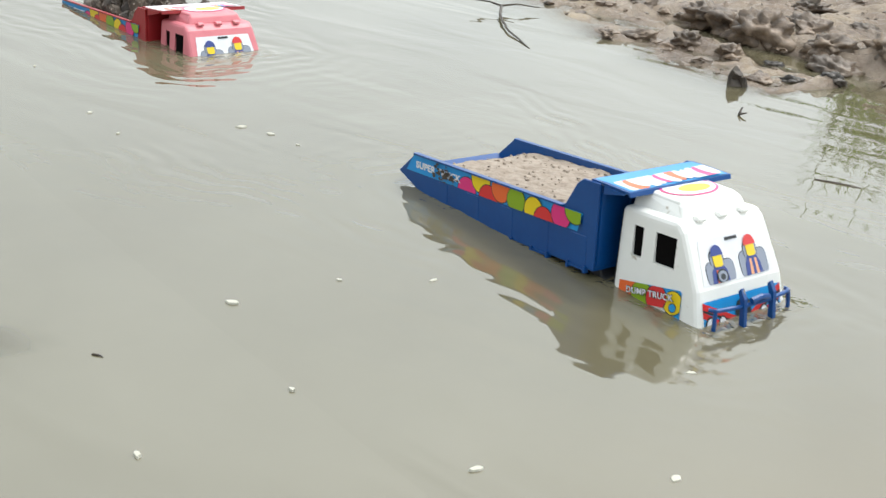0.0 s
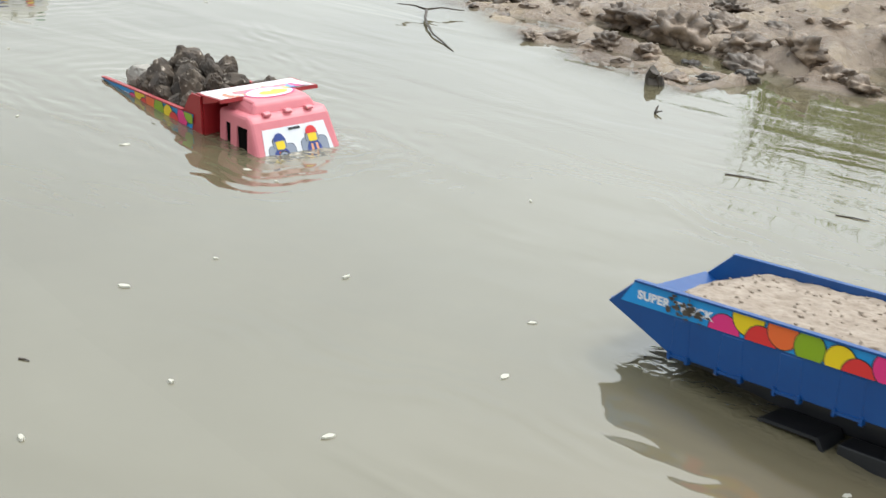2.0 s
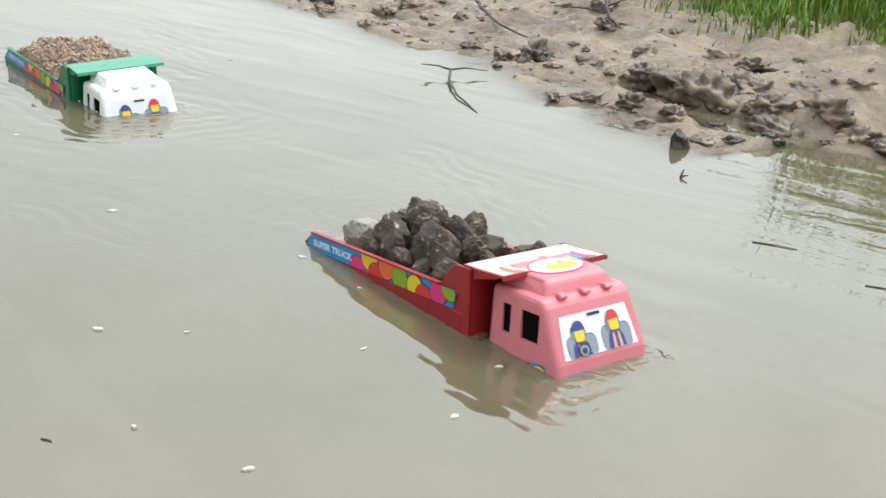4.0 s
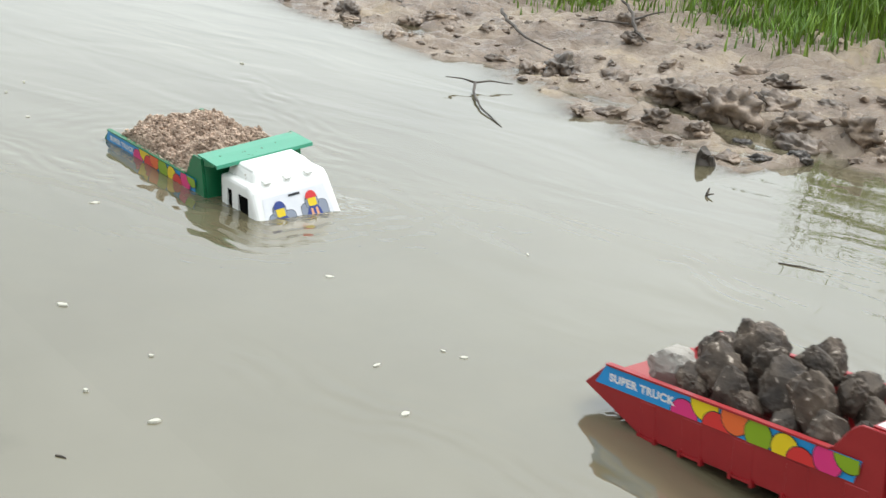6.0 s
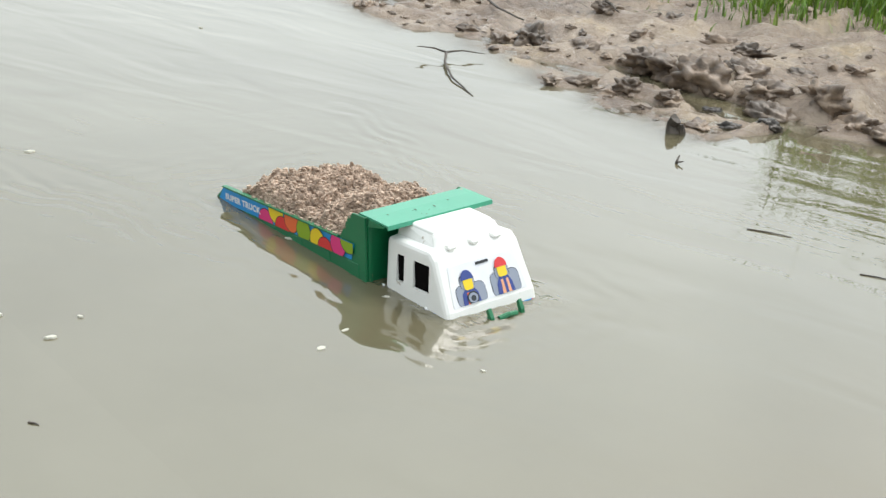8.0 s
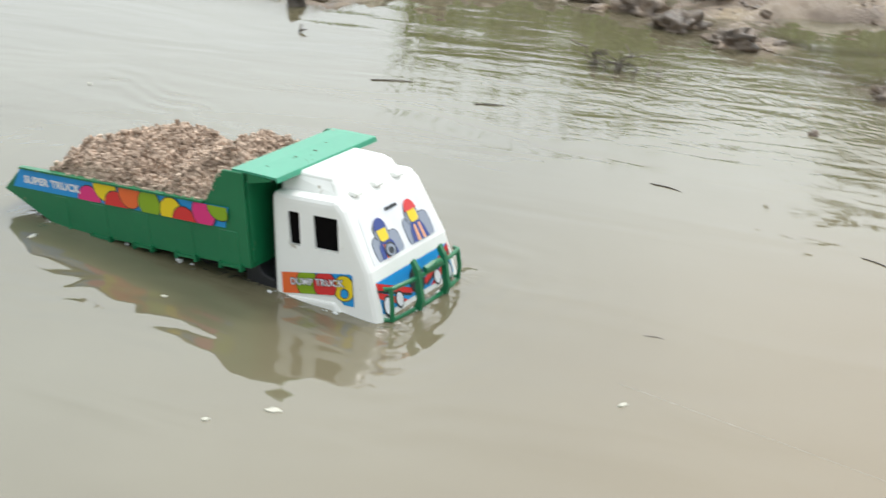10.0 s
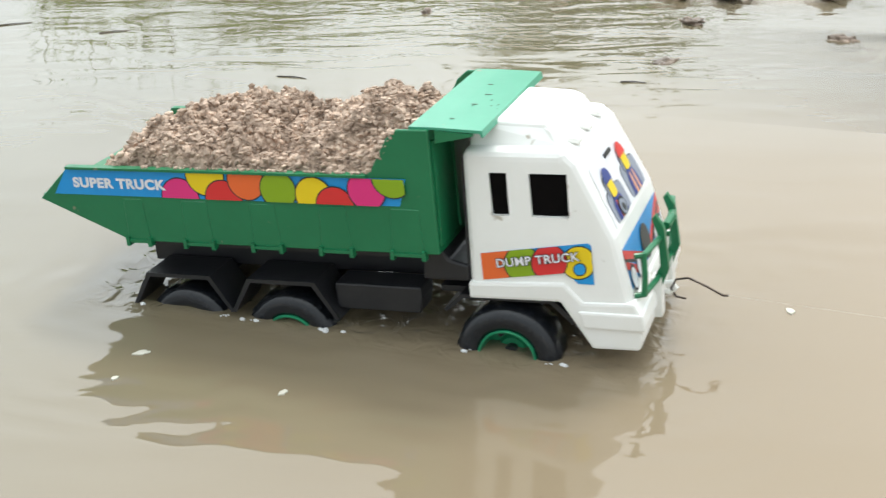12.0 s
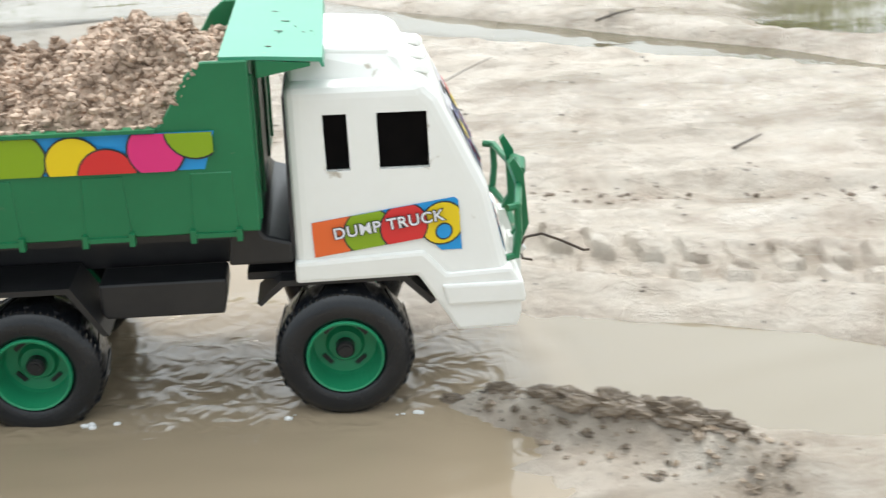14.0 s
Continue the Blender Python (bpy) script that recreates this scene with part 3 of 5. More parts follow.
    for c in (-1, 1):
        cy = c * 0.0240
        up = 0.0030 if c > 0 else 0.0
        shapes = [
            (rounded(cy, 0.0200, 0.002, 0.0250 + up, 0.0070), "s_dark"), (rounded(cy, 0.0193, 0.002, 0.0243 + up, 0.0064), "s_grey"),
            (rounded(cy - 0.002, 0.0098, 0.0200, 0.0345, 0.0045), "s_dark"), (rounded(cy - 0.002, 0.0091, 0.0200, 0.0338, 0.0040), "s_grey"),
            ([(cy - 0.0135, 0.004), (cy + 0.0100, 0.004), (cy + 0.0085, 0.0150), (cy + 0.0045, 0.0195 + up), (cy - 0.0075, 0.0195 + up), (cy - 0.0120, 0.0150)], "s_navy"),
            ([(cy - 0.0075, 0.004), (cy + 0.0050, 0.004), (cy + 0.0040, 0.0160 + up), (cy - 0.0060, 0.0160 + up)], "s_peach" if c > 0 else "s_orange"),
            ([(cy - 0.0030, 0.004), (cy + 0.0008, 0.004), (cy + 0.0008, 0.0165 + up), (cy - 0.0030, 0.0165 + up)], "s_navy"),
            (rounded(cy - 0.0015, 0.0062, 0.0185 + up, 0.0310 + up, 0.0030), "s_yellow"),
            (clip_poly(ellipse(cy - 0.0015, 0.0300 + up, 0.0082, 0.0092), -1, 1, 0.0292 + up, 1), "s_navy" if c < 0 else "s_red"),
        ]
        if c < 0:
            shapes += [(ellipse(cy, 0.0095, 0.0078, 0.0070), "s_dark"), (ellipse(cy, 0.0095, 0.0060, 0.0053), "s_grey"), (ellipse(cy, 0.0090, 0.0034, 0.0030), "s_dark")]
        for k, (poly, m) in enumerate(shapes):
            decal("patch", clip_poly(poly, -0.05, 0.05, 0.0040, 0.0455), screen_place, 0.0006 + 0.00015 * k, M[m], scr)
    # nose print: stripes and lamps
    nose = decal("nose_print", [(-0.0560, 0.006), (0.0560, 0.006), (0.0545, 0.034), (-0.0545, 0.034)], nose_place, 0.0003, M["sticker_blue"], truck, "striped red and blue nose sticker")
    for c in (-1, 1):
        decal("stripe", [(c * 0.056, 0.034), (c * 0.056, 0.027), (c * 0.012, 0.010), (c * 0.004, 0.010), (c * 0.004, 0.014), (c * 0.010, 0.014)], nose_place, 0.0005, M["s_red"], nose)
        decal("stripe", [(c * 0.056, 0.026), (c * 0.056, 0.020), (c * 0.030, 0.006), (c * 0.018, 0.006)], nose_place, 0.0005, M["s_red"], nose)
        decal("stripe", [(c * 0.056, 0.0275), (c * 0.056, 0.0255), (c * 0.013, 0.0078), (c * 0.011, 0.0095)], nose_place, 0.0007, M["s_dark"], nose)
        for y, r in ((0.047, 0.0085), (0.030, 0.0070)):
            lamp = decal("headlight", ellipse(c * y, 0.0105, r * 0.85, r * 1.1), nose_place, 0.0009, M["s_dark"], nose, "printed oval headlight")
            decal("lens", ellipse(c * y, 0.0105, r * 0.65, r * 0.88), nose_place, 0.0011, M["sticker_white"], lamp)
    decal("badge", ellipse(0, 0.018, 0.0115, 0.0125), nose_place, 0.0011, M["s_dark"], nose, "round black badge")
    # door print
    x0, x1, z0, z1 = -0.0128, 0.0637, 0.0958, 0.1146
    rise = 0.14

    def door_place(u, v, lift):
        z = v + (u - x0) * rise
        return side_place(u + (v - z0) * -0.05, z, lift + 0.0003)

    hem = [(x0, z0), (0.0455, z0), (0.0530, z0 - 0.0085), (x1, z0 - 0.0100)]
    door = decal("door_print", hem + [(x1, z1 - 0.002), (x1 - 0.002, z1), (x0, z1)], door_place, 0.0003, M["sticker_blue"], truck, "bright dotted door sticker")
    for k, (cx, cz, r, m) in enumerate(((-0.0045, 0.1065, 0.0145, "s_orange"), (0.0155, 0.1050, 0.0120, "s_green"), (0.0545, 0.1020, 0.0110, "s_yellow"), (0.0345, 0.1040, 0.0120, "s_red"), (0.0550, 0.0975, 0.0038, "sticker_blue"))):
        zl = z0 - (0.0085 if k in (2, 4) else 0)
        decal("outline", clip_poly(ellipse(cx, cz, r + 0.0008), x0, x1, zl, z1), door_place, 0.0004 + 0.00018 * k, M["s_dark"], door)
        decal("dot", clip_poly(ellipse(cx, cz, r), x0, x1, zl, z1), door_place, 0.0005 + 0.00018 * k, M[m], door)
    face = Matrix(((1, 0, 0), (0, 0.072, -1), (0, 1, 0.072))).to_4x4()
    tilt = Matrix.Rotation(-math.atan(rise), 4, "Y")
    for lift, m, bold in ((0.0023, "s_dark", 0.06), (0.0026, "sticker_white", 0.015)):
        lettering("lettering", "DUMP TRUCK", 0.0084, Matrix.Translation((-0.0024, side_y(0.1065) - lift, 0.1058)) @ tilt @ face, M[m], door, 1.04, bold)
    # tipping bed
    o = [(-0.3554, 0.1465), (-0.3258, 0.1722), (-0.0880, 0.1722), (-0.0835, 0.1745), (-0.0765, 0.1860 - low * 0.3), (-0.0695, 0.1980 - low * 0.8), (-0.0615, 0.2045 - low), (-0.0390, 0.2045 - low), (-0.0390, 0.1165), (-0.2826, 0.1155)]
    bed = None
    for s in (-1, 1):
        bm = bmesh.new()
        prism(bm, o, None, s * 0.0725, s * BED_Y)
        soften(bm, 0.0007, 1)
        q = part("bed_side", bm, bed_m, truck)
        bed = q if s < 0 else bed
        for x0, x1 in ((-0.2835, -0.2650), (-0.2350, -0.2118), (-0.1795, -0.1573), (-0.1261, -0.1030), (-0.0726, -0.0495)):
            bm = bmesh.new()
            lo, hi = sorted((s * (BED_Y - 0.0005), s * (BED_Y + 0.0006)))
            prism(bm, [(x0, 0.1165), (x1, 0.1165), (x1 - 0.0014, 0.1490), (x0 + 0.0014, 0.1490)], None, lo, hi)
            soften(bm, 0.0004, 1)
            part("pilaster", bm, bed_m, q)
            bm = bmesh.new()
            lo, hi = sorted((s * (BED_Y - 0.003), s * (BED_Y + 0.0020)))
            box(bm, x0, x1, lo, hi, 0.1148, 0.1172)
            for x in (x0, x1):
                lo, hi = sorted((s * (BED_Y - 0.003), s * (BED_Y + 0.0028)))
                box(bm, x - 0.0014, x + 0.0014, lo, hi, 0.1125, 0.1192)
            part("rib", bm, bed_m, q)
        bm = bmesh.new()
        prism(bm, [(-0.326, 0.1712), (-0.086, 0.1712), (-0.086, 0.1730), (-0.326, 0.1730)], None, s * 0.0722, s * 0.0785)
        part("rim_edge", bm, bed_m, q)
    bm = bmesh.new()
    prism(bm, [(-0.3554, 0.1465), (-0.2826, 0.1155), (-0.0390, 0.1165), (-0.0390, 0.1195), (-0.2820, 0.1185), (-0.3540, 0.1495)], None, -0.0724, 0.0724)
    part("bed_floor", bm, bed_m, truck)
    bm = bmesh.new()
    box(bm, -0.0422, -0.0392, -0.0724, 0.0724, 0.1198, 0.2028 - low)
    board = part("headboard", bm, bed_m, truck)
    for y in (-0.0695, -0.030, 0.030, 0.0695):
        bm = bmesh.new()
        box(bm, -0.0391, -0.0376, y - 0.0024, y + 0.0024, 0.1220, 0.1960 - low)
        soften(bm, 0.0006, 1)
        part("rib", bm, bed_m, board)
    bm = bmesh.new()
    prism(bm, [(-0.0250, 0.094), (-0.0232, 0.094), (-0.0236, 0.180), (-0.0250, 0.180)], lambda z: cab_half(z) - 0.004)
    part("cab_back", bm, M["black"], truck, "dark back panel of the cab")
    bm = bmesh.new()
    za, zb = 0.2050 - low, 0.2022 - low - visor_drop
    xf = -0.0030 + visor_reach
    prism(bm, [(-0.0530, za - 0.0008), (-0.034, za - 0.0012), (xf - 0.0015, zb - 0.0005), (xf - 0.0005, zb - 0.003), (xf + 0.0010, zb - 0.003), (xf, zb + 0.0016), (-0.034, za + 0.0006), (-0.0530, za + 0.0010)], None, -0.0725, 0.0725)
    visor = part("visor", bm, visor_m, truck, "visor over the cab roof")

    for y in (-0.0735, 0.0705):
        bm = bmesh.new()
        prism(bm, [(-0.0350, za - 0.0100), (-0.0350, za - 0.0012), (xf - 0.006, zb - 0.0008), (xf - 0.006, zb - 0.0022)], None, y, y + 0.0030)
        part("visor_gusset", bm, bed_m, visor)

    def visor_place(u, v, lift):
        k = (u + 0.034) / (xf + 0.034)
        z = za + 0.0006 + max(0.0, k) * (zb + 0.0016 - za - 0.0006)
        return (u, v, z + lift)

    scuff = random.Random(31)
    for k in range(0 if visor_print else 9):
        cx, cy, r = scuff.uniform(-0.030, xf - 0.003), scuff.choice((-0.02, scuff.uniform(-0.068, 0.068))) + scuff.gauss(0, 0.003), scuff.uniform(0.0003, 0.0009)
        decal("scuff", ellipse(cx, cy, r * scuff.uniform(0.6, 3.0), r, 9)[::-1], visor_place, 0.0003, M["twig"], visor)
    if visor_print:
        decal("visor_print", [(-0.052, -0.069), (-0.052, 0.069), (-0.034, 0.069), (xf - 0.002, 0.069), (xf - 0.002, -0.069), (-0.034, -0.069)][::-1], visor_place, 0.0004, M["sticker_blue" if bar_m else "sticker_white"], visor, "worn bright sticker")
        rnd = random.Random(5)
        for k in range(13):
            cy = -0.058 + 0.0097 * k
            m = ("sticker_white", "s_orange", "sticker_white", "sticker_white" if bar_m else "s_yellow", "sticker_white" if bar_m else "sticker_blue", "s_pink")[k % 6]
            decal("bar", clip_poly(ellipse(xf - 0.018 + rnd.uniform(-0.004, 0.004), cy, rnd.uniform(0.012, 0.018), rnd.uniform(0.006, 0.010)), -0.033, xf - 0.003, -0.065, 0.065)[::-1], visor_place, 0.0006 + 0.0001 * k, M[m], visor)

        def roof_place(u, v, lift):
            return (u, v, 0.2030 - (u + 0.0215) * 0.058 + lift)

        decal("roof_print", ellipse(0.006, 0, 0.021, 0.036)[::-1], roof_place, 0.0006, M["s_pink"], truck, "oval ring sticker on the roof")
        decal("roof_print", ellipse(0.006, 0, 0.0185, 0.033)[::-1], roof_place, 0.0008, M["sticker_white"], truck)
        decal("roof_print", ellipse(0.009, 0.004, 0.009, 0.021)[::-1], roof_place, 0.0010, M["s_yellow"], truck)
    # side strip of dots and words
    x0, x1, z0, z1 = -0.3330, -0.0577, 0.1510, 0.1705
    strip = decal("side_strip", [(-0.3410, z0), (x1 - 0.006, z0), (x1, z1), (-0.3275, z1)], bed_place, 0.0004, M["sticker_blue"], truck, "blue sticker strip with bright dots")
    dots = ((-0.2330, 0.151, 0.0150, "s_pink"), (-0.2105, 0.1690, 0.0150, "s_yellow"), (-0.1975, 0.151, 0.0145, "s_red"), (-0.1780, 0.1660, 0.0140, "s_orange"),
            (-0.1535, 0.1600, 0.0135, "s_green"), (-0.1265, 0.1565, 0.0135, "s_yellow"), (-0.1110, 0.1495, 0.0140, "s_red"), (-0.0865, 0.1620, 0.0135, "s_pink"), (-0.0670, 0.1720, 0.0145, "s_green"))
    for k, (cx, cz, r, m) in enumerate(dots):
        decal("outline", clip_poly(ellipse(cx, cz, r + 0.0009), x0, x1 - 0.001, z0, z1), bed_place, 0.0006 + 0.00016 * k, M["s_dark"], strip)
        decal("dot", clip_poly(ellipse(cx, cz, r), x0, x1 - 0.001, z0, z1), bed_place, 0.0007 + 0.00016 * k, M[m], strip)
    if visor_print and bar_m:
        smear = random.Random(8)
        for k in range(34):
            cx, cz = smear.gauss(-0.272, 0.011), smear.gauss(0.1595, 0.0042)
            blot = [(cx + a * smear.uniform(0.5, 1.3), cz + b * smear.uniform(0.5, 1.3)) for a, b in ellipse(0, 0, smear.uniform(0.0012, 0.0042), smear.uniform(0.0008, 0.0022), 9)]
            decal("mud_smear", clip_poly(blot, -0.32, -0.20, 0.1512, 0.1702), bed_place, 0.0024, M["twig"], strip)
    flat = Matrix(((1, 0, 0), (0, 0, -1), (0, 1, 0))).to_4x4()
    lettering("lettering", "SUPER TRUCK", 0.0102, Matrix.Translation((-0.3225, -BED_Y - 0.0009, 0.1572)) @ flat, M["sticker_white"], strip, 1.13)
    # bull bar, with its posts and loops
    if bar_m:
        bar = new("bull_bar")
        bar.parent = truck
        for y in (-0.021, 0.021):
            bm = bmesh.new()
            prism(bm, [(0.0945, 0.074), (0.1005, 0.078), (0.1060, 0.092), (0.1030, 0.122), (0.0975, 0.131), (0.0950, 0.128), (0.0985, 0.118), (0.1000, 0.094), (0.0950, 0.084)], None, y - 0.0022, y + 0.0022)
            part("post", bm, bar_m, bar)
        for z, x in ((0.0860, 0.1005), (0.1145, 0.1015)):
            bm = bmesh.new()
            tube(bm, [(x - 0.012, -0.056, z), (x - 0.006, -0.053, z), (x - 0.001, -0.02, z), (x - 0.001, 0.02, z), (x - 0.006, 0.053, z), (x - 0.012, 0.056, z)], 0.0021)
            part("rail", bm, bar_m, bar)
        for y in (-0.053, 0.053):
            bm = bmesh.new()
            tube(bm, [(0.0945, y, 0.0850), (0.0960, y * 1.02, 0.1000), (0.0950, y, 0.1160)], 0.0021)
            part("end_rail", bm, bar_m, bar)
        bm = bmesh.new()
        tube(bm, [(0.1025, -0.012, 0.1190), (0.1045, 0, 0.1215), (0.1025, 0.012, 0.1190)], 0.0030)
        part("cross_rail", bm, bar_m, bar)
    if towed:
        bm = bmesh.new()
        tube(bm, [(0.094, 0, 0.066), (0.102, 0, 0.064), (0.106, 0, 0.068), (0.103, 0, 0.072), (0.098, 0, 0.071)], 0.0022)
        part("tow_eye", bm, cab_m, truck, "white plastic towing eye")
        bm = bmesh.new()
        tube(bm, [(0.112, 0.004, 0.058), (0.106, 0.0, 0.061), (0.103, -0.002, 0.068), (0.107, -0.004, 0.076), (0.116, -0.006, 0.0785), (0.127, -0.008, 0.0745), (0.140, -0.010, 0.0685), (0.1435, -0.0105, 0.0690)], 0.0008, 6)
        part("tow_hook", bm, M["steel"], truck, "bent dark wire hook")
        bm = bmesh.new()
        tube(bm, [(0.143, -0.0105, 0.069), (0.30, -0.035, 0.066), (0.55, -0.09, 0.066)], 0.00007, 4)
        part("tow_line", bm, M["foam"], truck, "thin pale pulling line")
    return truck


WHEELS = {}
blue_truck = build_truck("toy_dump_truck", "blue and white plastic toy dump truck half sunk in murky water", M["blue"], M["white"], M["blue"], M["blue"], M["blue"], visor_print=True)
red_truck = build_truck("toy_dump_truck.red", "red and pink plastic toy dump truck half sunk in murky water", M["red"], M["pink"], M["pink"], M["red"], None, visor_drop=-0.004, visor_reach=0.010, low=0.006, visor_print=True)
green_truck = build_truck("toy_dump_truck.green", "green and white plastic toy dump truck rolling out of water", M["green"], M["white"], M["rim"], M["visor_green"], M["green"], towed=True)
WHEELS = {"b": WHEELS["toy_dump_truck"], "r": WHEELS["toy_dump_truck.red"], "g": WHEELS["toy_dump_truck.green"]}
red_truck.name, green_truck.name = "toy_dump_truck.001", "toy_dump_truck.002"


# ---- loads ----
def fractal(x, y, z=0.0, octaves=4):
    s, a, f = 0.0, 1.0, 1.0
    for _ in range(octaves):
        s += a * noise.noise((x * f, y * f, z * f + 7.3))
        a, f = a * 0.55, f * 2.1
    return s


def heap(name, height, grain, material, label, crumbs, seed, crumb=1.0, rim=False):
    """Loose earth filling the bed: a domed surface with crumbs on it."""
    nx, ny = 150, 76
    x0, x1, half = -0.340, -0.040, 0.0718
    bm = bmesh.new()
    grid = []

    def top(x, y):
        z = height(x, y)
        cell = noise.voronoi((x * 240 + seed, y * 240, seed))[0][0]
        clump = noise.voronoi((x * 85 + 0.35 * noise.noise((x * 150, y * 150, 1.0)), y * 85, seed))[0][0]
        return z + grain * (0.6 - cell) + grain * 2.0 * (0.45 - clump) + grain * 1.25 * fractal(x * 62, y * 62, seed, 3)

    for i in range(nx + 1):
        x = x0 + (x1 - x0) * i / nx
        grid.append([bm.verts.new((x, -half + 2 * half * j / ny, top(x, -half + 2 * half * j / ny))) for j in range(ny + 1)])
    for i in range(nx):
        for j in range(ny):
            bm.faces.new((grid[i][j], grid[i + 1][j], grid[i + 1][j + 1], grid[i][j + 1]))
    rnd = random.Random(seed)
    me = bpy.data.meshes.new(name)
    bm.to_mesh(me)
    bm.free()
    verts = [tuple(v.co) for v in me.vertices]
    faces = [tuple(f.vertices) for f in me.polygons]
    ico = bmesh.new()
    bmesh.ops.create_icosphere(ico, subdivisions=1, radius=1.0)
    iv, jf = [v.co.copy() for v in ico.verts], [[v.index for v in f.verts] for f in ico.faces]
    ico.free()
    for _ in range(crumbs):
        x, y = rnd.uniform(x0 + 0.02, x1 - 0.012), rnd.uniform(-half, half) * 0.98
        r = rnd.choice((0.0009, 0.0012, 0.0015, 0.0018, 0.0022, 0.0028)) * rnd.uniform(0.8, 1.3) * crumb
        at, n0 = Vector((x, y, top(x, y) + r * 0.4)), len(verts)
        if rim and _ < 150:  # stray crumbs along the bed's rim and its raised corner
            x = min(-0.092, max(-0.26, rnd.gauss(-0.15, 0.05)))
            at = Vector((x, -0.0752, 0.1736)) if _ < 95 else Vector((-0.0850 + 0.022 * (_ - 95) / 55 + rnd.gauss(0, 0.0012), -0.0750 + rnd.uniform(0, 0.002), 0.1735 + 0.030 * (_ - 95) / 55))
            r *= 0.7
        verts += [tuple(at + Vector((v.x, v.y, v.z * 0.85)) * r * rnd.uniform(0.55, 1.35)) for v in iv]
        faces += [[n0 + k for k in f] for f in jf]
    bpy.data.meshes.remove(me)
    me = bpy.data.meshes.new(name)
    me.from_pydata(verts, [], faces)
    me.materials.append(material)
    ob = new(name, me)
    return tagged(ob, label, "earth load", kind="stuff")


def soil_height(x, y):
    edge = max(0.0, 1 - (abs(y) / 0.0715) ** 4)
    ends = min(1.0, max(0.0, (x + 0.303) / 0.034)) ** 0.5
    hump = 0.022 + 0.008 * math.exp(-((x + 0.225) / 0.045) ** 2) + 0.016 * math.exp(-((x + 0.10) / 0.042) ** 2) - 0.006 * math.exp(-((x + 0.165) / 0.02) ** 2)
    low = 0.150 + 0.013 * min(1.0, max(0.0, (x + 0.335) / 0.05))
    return low + edge ** 0.6 * ends * hump + 0.006 * fractal(x * 25, y * 25, 3) * edge - 0.013 * math.exp(-((x + 0.090) / 0.014) ** 2 - ((y + 0.050) / 0.014) ** 2) - 0.010 * math.exp(-((x + 0.165) / 0.016) ** 2 - ((y + 0.035) / 0.02) ** 2)


def sand_height(x, y):
    drop = max(0.0, (-0.285 - x) / 0.05)
    return 0.1660 - 0.022 * drop + 0.0025 * fractal(x * 18, y * 18, 5) + 0.004 * math.exp(-((x + 0.09) / 0.02) ** 2 - ((y + 0.05) / 0.025) ** 2)


soil_load = heap("soil_load", soil_height, 0.0064, M["soil"], "heaped crumbly tan soil filling the truck bed", 16000, 11, 0.90, True)
sand_load = heap("sand_load", sand_height, 0.0009, M["sand"], "level damp pale sand filling the truck bed", 160, 23, 0.8)


def lump(name, size, seed, material, detail=3, rough=0.35, faces=0):
    """A lump of earth; faces: how many broken flats it has."""
    bm = bmesh.new()
    r = random.Random(int(seed * 100))
    facets = [(Vector((r.gauss(0, 1), r.gauss(0, 1), r.gauss(0, 1))).normalized(), r.uniform(0.72, 0.95)) for _ in range(faces)]
    bmesh.ops.create_icosphere(bm, subdivisions=detail, radius=1.0)
    for v in bm.verts:
        p = v.co.copy()
        k = 1 + rough * noise.noise(p * 1.3 + Vector((seed, 0, 0))) + rough * 0.55 * noise.noise(p * 3.1 + Vector((0, seed, 0))) + rough * 0.45 * noise.noise(p * 6 + Vector((0, 0, seed))) + rough * 0.24 * noise.noise(p * 14 + Vector((0, 0, seed)))
        for d, reach in facets:
            k = min(k, reach / max(0.2, p.dot(d)))
        v.co = Vector((p.x * size[0], p.y * size[1], p.z * size[2])) * k
    return link_mesh(name, bm, material, smooth=False)


LUMPS = []
rnd = random.Random(3)
lump_places = (  # place in the bed and mean radius
    (-0.285, -0.035, 0.178, 0.026), (-0.250, -0.045, 0.176, 0.019), (-0.262, 0.012, 0.184, 0.024), (-0.230, -0.030, 0.192, 0.022),
    (-0.205, -0.048, 0.180, 0.022), (-0.222, 0.010, 0.215, 0.024), (-0.232, 0.004, 0.234, 0.013), (-0.185, -0.050, 0.173, 0.015), (-0.168, -0.020, 0.190, 0.026),
    (-0.178, 0.035, 0.196, 0.024), (-0.132, -0.030, 0.190, 0.025), (-0.128, 0.026, 0.194, 0.021), (-0.108, -0.050, 0.174, 0.020),
    (-0.145, -0.058, 0.170, 0.013), (-0.095, -0.004, 0.182, 0.019), (-0.085, 0.042, 0.190, 0.022), (-0.248, 0.045, 0.186, 0.022), (-0.290, 0.030, 0.170, 0.020),
    (-0.076, -0.046, 0.176, 0.016), (-0.072, 0.005, 0.188, 0.018), (-0.066, 0.048, 0.192, 0.019), (-0.112, -0.014, 0.206, 0.017), (-0.196, -0.010, 0.212, 0.018), (-0.160, 0.010, 0.214, 0.017), (-0.240, -0.052, 0.172, 0.013),
    (-0.150, 0.000, 0.150, 0.030), (-0.230, 0.000, 0.150, 0.034), (-0.085, 0.0, 0.148, 0.026), (-0.270, -0.005, 0.152, 0.022),
)
